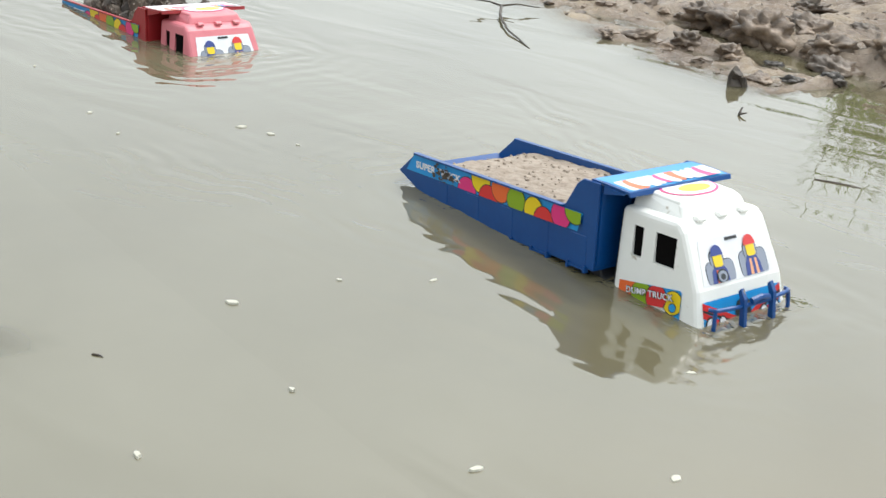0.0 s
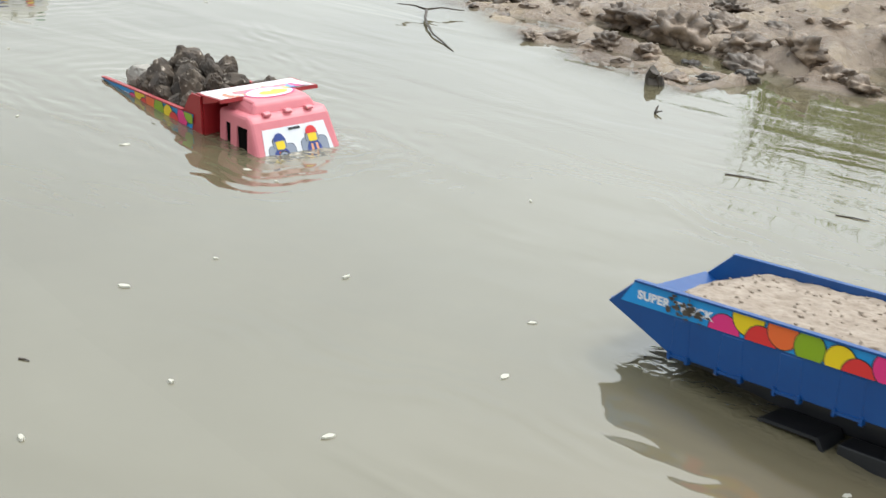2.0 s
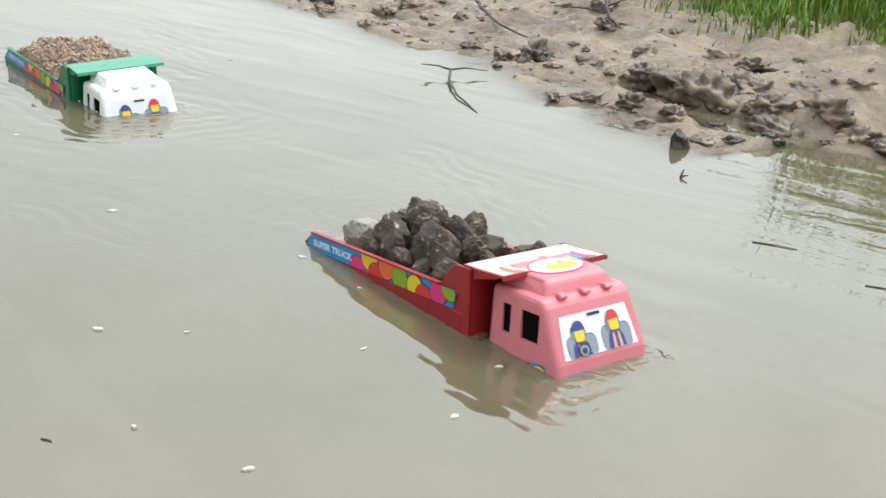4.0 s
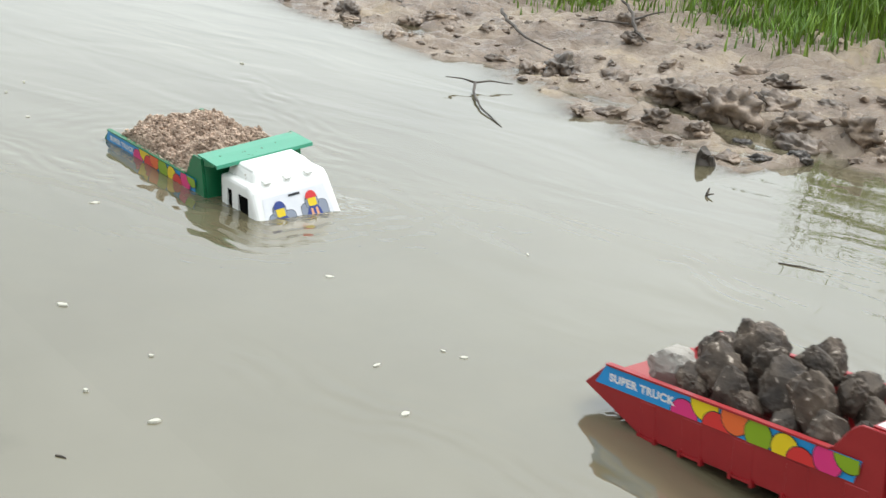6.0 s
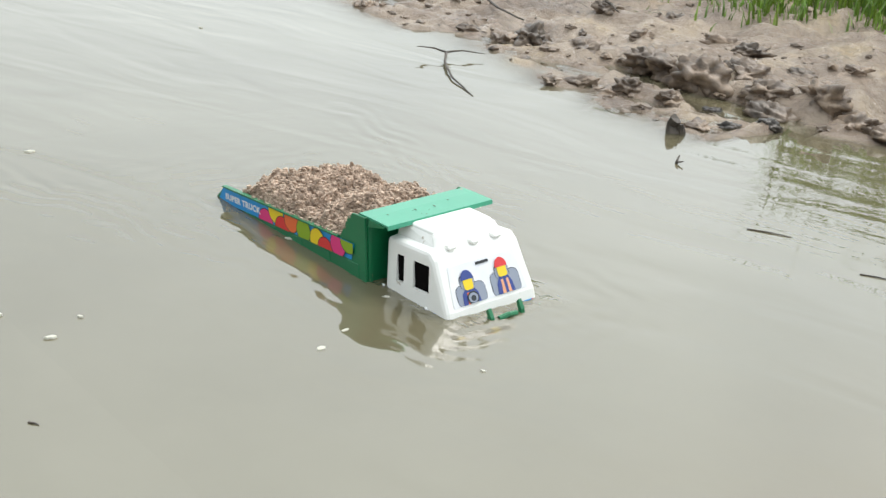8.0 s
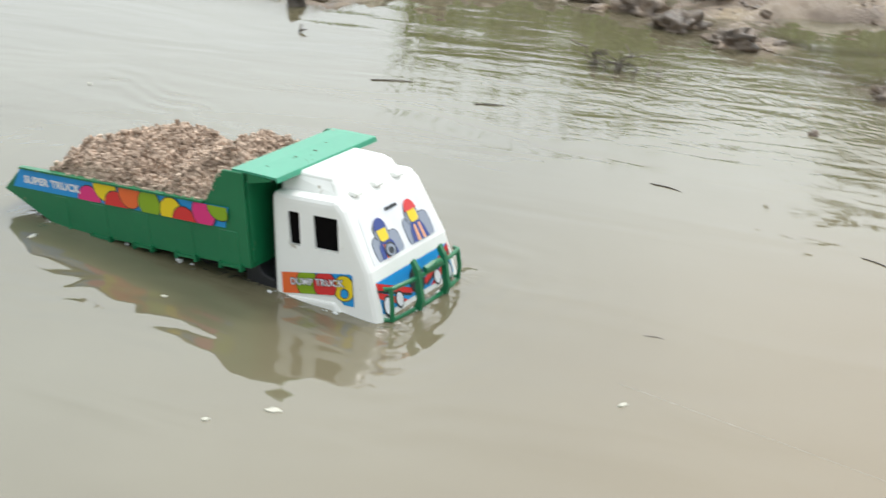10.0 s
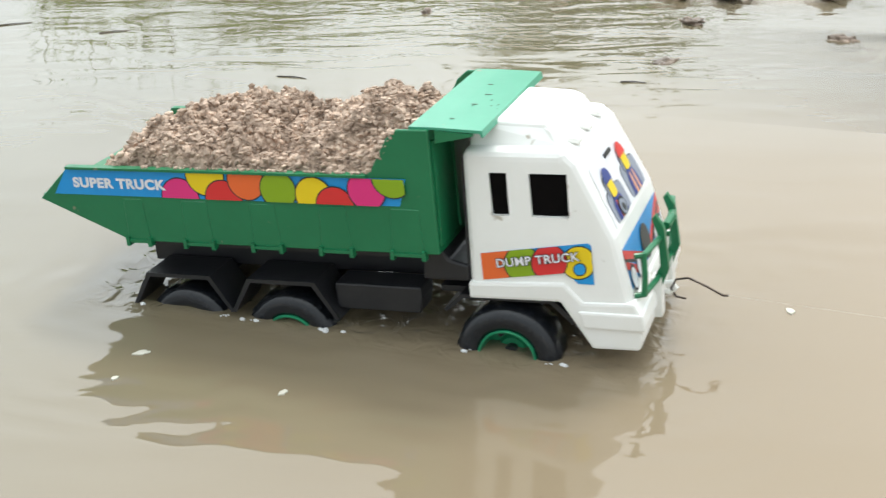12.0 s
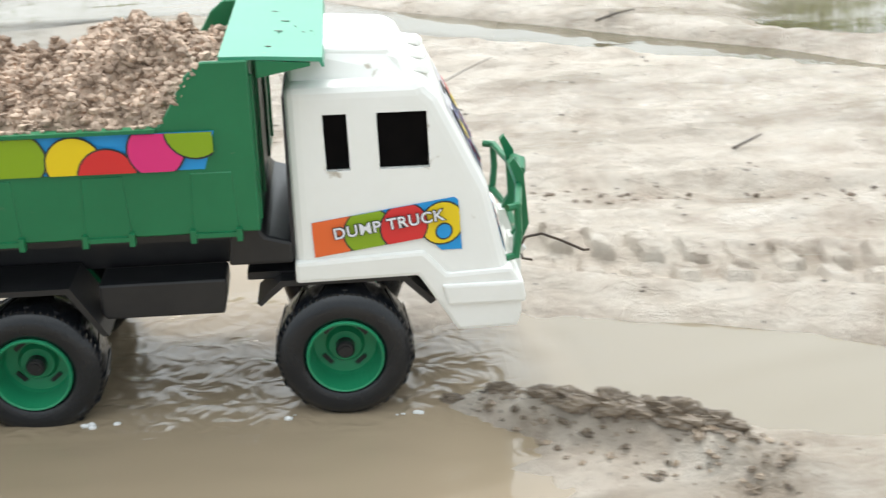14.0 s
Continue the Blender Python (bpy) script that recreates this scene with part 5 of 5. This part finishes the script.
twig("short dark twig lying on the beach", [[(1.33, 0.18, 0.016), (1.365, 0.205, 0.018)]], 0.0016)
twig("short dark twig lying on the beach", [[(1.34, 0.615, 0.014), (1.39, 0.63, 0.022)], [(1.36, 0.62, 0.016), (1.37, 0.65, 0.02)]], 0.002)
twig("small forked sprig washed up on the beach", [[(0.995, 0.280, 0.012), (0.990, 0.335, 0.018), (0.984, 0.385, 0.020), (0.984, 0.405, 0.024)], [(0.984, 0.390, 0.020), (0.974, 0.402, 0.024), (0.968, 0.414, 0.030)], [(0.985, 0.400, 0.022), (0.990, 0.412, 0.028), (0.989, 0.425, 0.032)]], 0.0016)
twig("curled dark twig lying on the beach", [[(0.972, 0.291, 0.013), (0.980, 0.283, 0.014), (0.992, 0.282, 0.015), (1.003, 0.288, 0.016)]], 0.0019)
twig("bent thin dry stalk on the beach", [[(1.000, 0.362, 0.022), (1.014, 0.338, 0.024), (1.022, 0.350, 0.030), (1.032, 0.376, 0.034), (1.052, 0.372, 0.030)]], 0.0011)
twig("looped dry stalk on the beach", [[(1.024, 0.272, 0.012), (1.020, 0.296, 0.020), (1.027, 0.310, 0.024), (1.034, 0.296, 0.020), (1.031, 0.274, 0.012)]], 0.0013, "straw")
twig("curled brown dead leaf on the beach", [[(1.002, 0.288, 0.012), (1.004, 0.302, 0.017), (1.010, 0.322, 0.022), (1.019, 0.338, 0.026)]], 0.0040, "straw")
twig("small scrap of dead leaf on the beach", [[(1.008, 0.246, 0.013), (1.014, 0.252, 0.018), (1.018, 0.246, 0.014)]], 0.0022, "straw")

# small leafy weed standing in the shallows
bm = bmesh.new()
rnd = random.Random(77)
for k in range(34):
    x, y = rnd.gauss(0, 0.024), rnd.gauss(0, 0.014)
    h = rnd.uniform(0.008, 0.030)
    tube(bm, [(x, y, -0.02), (x + rnd.uniform(-0.01, 0.01), y, h * 0.6), (x + rnd.uniform(-0.03, 0.03), y + rnd.uniform(-0.015, 0.015), h)], 0.0012, 5, 0.5)
weed = tagged(link_mesh("water_weed", bm, M["twig"]), "dark tuft of dead weed standing in shallow water", "weed", kind="stuff")
weed.location = (-0.215, 0.835, 0)

# foam flecks afloat
FLECKS = [  # rows of seconds, x, y: they drift with the slow water
    ((0, -0.44, -0.25), (2.5, -0.51, -0.26), (6, -0.69, -0.28), (14, -1.0, -0.30)), ((0, -0.28, -0.28), (2.5, -0.32, -0.31), (6, -0.50, -0.33), (14, -0.9, -0.40)),
    ((0, -0.04, -0.10), (2.5, -0.20, -0.06), (6, -0.33, -0.10), (14, -0.7, -0.12)), ((0, -0.12, -0.22), (2.5, -0.19, -0.25), (6, -0.42, -0.30), (14, -0.8, -0.34)),
    ((0, -0.89, -0.01), (2.5, -0.87, -0.09), (6, -0.98, -0.13), (14, -1.4, -0.15)), ((0, -0.85, 0.01), (2.5, -0.70, 0.01), (6, -0.64, 0.01), (14, -0.9, -0.02)),
    ((0, -1.01, -0.16), (2.5, -1.15, -0.14), (6, -1.40, -0.07), (14, -1.8, -0.1)), ((0, -0.92, -0.16), (2.5, -1.08, -0.14), (6, -1.56, -0.05), (14, -1.9, -0.05)),
    ((0, -1.24, -0.15), (2.5, -1.40, -0.02), (6, -1.62, 0.0), (14, -2.0, 0.0)), ((0, -1.60, 0.40), (2.5, -1.57, 0.42), (6, -1.65, 0.43), (14, -1.8, 0.45)),
    ((0, -0.42, 0.26), (2.5, -0.50, 0.25), (6, -0.60, 0.27), (14, -0.8, 0.3)), ((0, -0.15, 0.03), (2.5, -0.26, 0.03), (6, -0.40, 0.02), (14, -0.7, 0.0)),
    ((0, -0.44, -0.14), (2.5, -0.52, -0.16), (6, -0.54, -0.25), (14, -0.8, -0.3)), ((0, -0.25, -0.42), (2.5, -0.30, -0.44), (6, -0.45, -0.45), (14, -0.7, -0.5)),
    ((0, 0.10, 0.02), (9.5, 0.20, 0.08), (10, 0.23, 0.01), (11, 0.29, -0.12), (12, 0.33, -0.16), (14, 0.4, -0.2)), ((0, 0.45, 0.04), (11, 0.50, 0.08), (12, 0.64, 0.04), (14, 0.70, 0.0)),
    ((0, 0.05, -0.16), (10, 0.03, -0.16), (12, 0.21, -0.14), (14, 0.25, -0.16)), ((0, 0.02, -0.20), (10, 0.0, -0.20), (12, 0.21, -0.175), (14, 0.25, -0.2)),
    ((0, -0.40, -0.06), (9.5, -0.43, -0.07), (10, -0.36, -0.07), (14, -0.3, -0.1)), ((0, -0.8, 0.02), (9.5, -0.20, -0.02), (10, -0.17, -0.08), (14, -0.1, -0.1)),
]
FOAM = []
for rows in FLECKS:
    bm = bmesh.new()
    n, r = 13, rnd.uniform(0.0030, 0.0080)
    ring = [(r * rnd.uniform(0.6, 1.2) * math.cos(k * 6.283 / n), 0.55 * r * rnd.uniform(0.6, 1.2) * math.sin(k * 6.283 / n)) for k in range(n)]
    lo = [bm.verts.new((a, b, -0.0015)) for a, b in ring]
    hi = [bm.verts.new((a * 0.8, b * 0.8, 0.0012 + rnd.uniform(0, 0.0005))) for a, b in ring]
    bm.faces.new(hi)
    for k in range(n):
        bm.faces.new((lo[k], lo[(k + 1) % n], hi[(k + 1) % n], hi[k]))
    ob = tagged(link_mesh("foam_fleck", bm, M["foam"]), "pale fleck of foam afloat on the pond", "foam", "foam flecks on the pond")
    FOAM.append((ob, rows, rnd.uniform(0, 180)))


def grass_front(x):
    return float(np.interp(x, (-3.2, -2.4, -1.85, -1.69, -1.52, -1.35, -1.22, -1.10, -0.9, -0.5, 0.2, 0.7, 2.0, 3.0, 4.0), (1.5, 1.42, 1.42, 1.55, 1.62, 1.60, 1.50, 1.60, 1.80, 1.95, 2.05, 2.5, 2.5, 2.3, 2.2)))


def blades(name, count, place, tall, label, seed):
    rnd = random.Random(seed)
    verts, faces = [], []
    for _ in range(count):
        x, y, back = place(rnd)
        h = tall(back, x) * rnd.uniform(0.5, 1.15)
        a, lean, w = rnd.uniform(0, 6.28), rnd.uniform(0.1, 0.5) * h, rnd.uniform(0.0014, 0.0036)
        z = height_at(x, y) - 0.01
        dx, dy = math.cos(a), math.sin(a)
        n0 = len(verts)
        for s, ww in ((0, 1), (0.5, 0.8), (1, 0.08)):
            cx, cy, cz = x + dx * lean * s * s, y + dy * lean * s * s, z + h * s * (1 - 0.15 * s)
            verts += [(cx - dy * w * ww, cy + dx * w * ww, cz), (cx + dy * w * ww, cy - dx * w * ww, cz)]
        faces += [(n0, n0 + 1, n0 + 3, n0 + 2), (n0 + 2, n0 + 3, n0 + 5, n0 + 4)]
    me = bpy.data.meshes.new(name)
    me.from_pydata(verts, [], faces)
    me.materials.append(M["grass"])
    return tagged(new(name, me), label, "grass", kind="stuff")


def grass_place(r):
    while True:
        x = r.uniform(-3.0, 3.6)
        back = r.random() ** 1.3 * 1.3 + abs(r.gauss(0, 0.10)) - 0.05
        y = grass_front(x) + back + r.gauss(0, 0.05)
        if noise.noise((x * 5, y * 5, 2.0)) + back * 0.9 > r.uniform(-0.5, 0.35):
            return x, y, max(0.0, back)


def grass_tall(back, x):
    tuft = 0.55 + 0.75 * max(0.0, noise.noise((x * 4.5, 1.0, 0.0)) + 0.35)
    reach = float(np.interp(x, (-2.5, -1.9, -1.3, -0.9, -0.55, -0.3, 0.0, 0.4, 1.2, 3.5), (0.12, 0.24, 0.30, 0.32, 0.24, 0.12, 0.06, 0.24, 0.42, 0.55)))
    return 0.05 + reach * tuft * min(1.0, back / 0.6) ** 1.3


blades("grass", 60000, grass_place, grass_tall, "bright green grass growing along the top of the bank", 6)


def reed_clumps(seed):
    """Where tall tufts stand behind the grass, and how tall each is."""
    r = random.Random(seed)
    out = []
    for x0, x1, y0, y1, count, low, high in ((-1.6, -0.5, 2.0, 2.6, 12, 0.30, 0.55), (-0.5, 0.5, 2.1, 2.6, 5, 0.26, 0.44), (0.6, 1.7, 2.3, 2.8, 9, 0.22, 0.40), (2.0, 3.4, 2.0, 2.6, 20, 0.40, 0.62)):
        out += [(r.uniform(x0, x1), r.uniform(y0, y1), r.uniform(low, high)) for _ in range(count)]
    return out


REEDS = reed_clumps(14)


def reed_place(r):
    x, y, tall = r.choice(REEDS)
    return x + r.gauss(0, 0.045), y + r.gauss(0, 0.045), tall


blades("tall_grass", 8500, reed_place, lambda tall, x: tall, "tall green tufts of grass behind the bank", 16)


def bush(x, y, tall, seed):
    """A bushy tree: tapered trunk, limbs, and a crown of many leaves."""
    rnd = random.Random(seed)
    tree = tagged(new("tree"), "leafy green tree beyond the bank", "tree", "trees beyond the bank")
    bm = bmesh.new()
    tube(bm, [(0, 0, -0.1), (0.04, 0.02, tall * 0.3), (-0.03, 0, tall * 0.6), (0.02, 0.02, tall * 0.85)], 0.06, 8, 0.3)
    tips = []
    for k in range(9):
        a, h = k * 2.4, tall * rnd.uniform(0.2, 0.75)
        tip = Vector((math.cos(a) * tall * 0.35, math.sin(a) * tall * 0.35, h + tall * 0.18))
        tube(bm, [(0, 0, h), tuple(tip * 0.5 + Vector((0, 0, h * 0.5))), tuple(tip)], 0.022, 5, 0.3)
        tips.append(tip)
    part("trunk", bm, M["twig"], tree)
    verts, faces = [], []
    for _ in range(2600):
        c = rnd.choice(tips) * rnd.uniform(0.5, 1.15) + Vector((rnd.gauss(0, 0.11), rnd.gauss(0, 0.11), rnd.gauss(0, 0.10))) * tall
        d, s = Vector((rnd.gauss(0, 1), rnd.gauss(0, 1), rnd.gauss(0, 0.6))).normalized(), rnd.uniform(0.03, 0.06)
        e = d.orthogonal().normalized() * s * 0.4
        n0 = len(verts)
        verts += [tuple(c), tuple(c + d * s + e), tuple(c + d * s * 2), tuple(c + d * s - e)]
        faces.append((n0, n0 + 1, n0 + 2, n0 + 3))
    me = bpy.data.meshes.new("crown")
    me.from_pydata(verts, [], faces)
    me.materials.append(M["leaf"])
    new("crown", me).parent = tree
    tree.location = (x, y, height_at(x, y))


for k, (x, y, tall) in enumerate(((-0.6, 4.6, 1.05), (0.5, 5.6, 0.5), (1.8, 5.6, 0.5), (3.2, 4.9, 0.95), (4.3, 4.0, 0.95), (5.2, 2.8, 0.9))):
    bush(x, y, tall, 90 + k)

# ---- motion ----
BLUE_ROWS = [  # seconds, x, y, z, heading, nose up, lean
    (0, -0.287, 0.156, -0.104, 2.592, 5.073, -1.357),
    (0.5, -0.145, 0.145, -0.098, 2.764, 5.205, -0.809),
    (1, -0.005, 0.147, -0.086, 3.795, 6.132, -3.777),
    (1.5, 0.100, 0.151, -0.076, 3.998, 6.644, -4.589),
    (2, 0.189, 0.152, -0.066, 4.719, 6.335, -4.063),
    (2.5, 0.297, 0.159, -0.054, 5.087, 5.663, -2.456),
    (5, 0.860, 0.130, -0.013, -6.000, 3.000, 0.000),
    (7.5, 1.420, 0.020, 0.012, -14.000, 1.000, 0.000),
    (10, 2.000, -0.140, 0.020, -16.000, 0.000, 0.000),
    (14, 2.900, -0.400, 0.030, -16.000, 0.000, 0.000),
]
RED_ROWS = [  # seconds, x, y, z, heading, nose up, lean
    (0, -1.282, 0.126, -0.147, 4.834, 3.462, -1.237),
    (0.5, -1.162, 0.118, -0.148, 3.442, 3.514, -0.233),
    (1, -1.035, 0.114, -0.150, 2.146, 3.532, 0.570),
    (1.5, -0.926, 0.111, -0.145, 1.201, 3.739, 1.269),
    (2, -0.820, 0.108, -0.142, 0.445, 3.939, 1.810),
    (2.5, -0.699, 0.111, -0.137, -0.081, 4.014, 1.600),
    (5, -0.130, 0.128, -0.105, 1.506, 6.792, -2.071),
    (5.5, -0.027, 0.138, -0.090, 0.874, 7.409, -0.600),
    (6, 0.096, 0.147, -0.077, 1.023, 7.515, 0.185),
    (6.5, 0.215, 0.147, -0.064, 1.851, 6.378, 0.678),
    (7, 0.320, 0.143, -0.051, 2.700, 4.758, 0.846),
    (9.5, 0.860, 0.130, -0.013, -6.000, 3.000, 0.000),
    (12, 1.420, 0.020, 0.012, -14.000, 1.000, 0.000),
    (14, 1.900, -0.100, 0.020, -16.000, 0.000, 0.000),
]
GREEN_ROWS = [  # seconds, x, y, z, heading, nose up, lean
    (0, -2.260, 0.150, -0.155, -3.000, 0.000, 2.000),
    (2.5, -1.690, 0.132, -0.140, -4.000, 0.000, 3.000),
    (5, -1.145, 0.103, -0.147, 1.034, -1.547, 3.619),
    (5.5, -1.027, 0.095, -0.142, 1.657, -0.497, 5.575),
    (6, -0.907, 0.098, -0.139, 2.101, 0.628, 6.490),
    (6.5, -0.798, 0.100, -0.138, 2.201, 1.655, 5.991),
    (7, -0.687, 0.100, -0.134, 1.382, 2.706, 4.646),
    (9.5, -0.176, 0.082, -0.104, 4.410, 5.207, 0.040),
    (10, -0.077, 0.055, -0.093, 3.104, 5.412, -0.900),
    (10.5, 0.044, 0.035, -0.078, 1.961, 5.376, -1.836),
    (11, 0.203, 0.030, -0.063, 1.275, 5.075, -2.452),
    (11.5, 0.330, 0.013, -0.053, 0.710, 4.715, -2.655),
    (12, 0.463, -0.008, -0.042, -0.212, 4.299, -2.712),
    (12.5, 0.608, -0.033, -0.030, -1.792, 4.290, -2.747),
    (13, 0.740, -0.050, -0.022, -3.193, 3.814, -2.117),
    (13.5, 0.872, -0.066, -0.011, -3.833, 2.925, -1.910),
    (14, 0.981, -0.087, -0.003, -5.011, 1.311, -1.974),
]


def truck_pose(row):
    _, x, y, z, heading, nose, lean = row
    return pose(x, y, z, 0, 0, heading) @ pose(0, 0, 0, 0, -nose, 0) @ pose(0, 0, 0, lean, 0, 0)


def travelled(rows, t):
    """How far the wheels have rolled by t."""
    ts, s = [rows[0][0]], [0.0]
    for a, b in zip(rows, rows[1:]):
        ts.append(b[0])
        s.append(s[-1] + math.hypot(b[1] - a[1], b[2] - a[2]))
    return float(np.interp(t, ts, s))


def motions():
    for key, truck, rows in (("b", blue_truck, BLUE_ROWS), ("r", red_truck, RED_ROWS), ("g", green_truck, GREEN_ROWS)):
        walk(truck, [(r[0], truck_pose(r)) for r in rows])
        turns = [k * 0.2 for k in range(71)]
        for w in WHEELS[key]:
            at = w.location.copy()
            walk(w, [(t, pose(at.x, at.y, at.z, 0, math.degrees(travelled(rows, t) / WHEEL_R), 0)) for t in turns])
    for ob, rows in zip(WAKES, (BLUE_ROWS, RED_ROWS, GREEN_ROWS)):
        walk(ob, [(r[0], pose(r[1], r[2], 0.0, 0, 0, r[4])) for r in rows])
    walk(BEADS, [(r[0], pose(r[1], r[2], 0.0, 0, 0, r[4])) for r in GREEN_ROWS])
    for ob, rows, turn in FOAM:
        walk(ob, [(t, pose(x, y, 0.0006, 0, 0, turn)) for t, x, y in rows])
    walk(sand_load, [(r[0], truck_pose(r)) for r in BLUE_ROWS])
    walk(soil_load, [(r[0], truck_pose(r)) for r in GREEN_ROWS])
    for ob, local in LUMPS:
        walk(ob, [(r[0], truck_pose(r) @ local) for r in RED_ROWS])


motions()
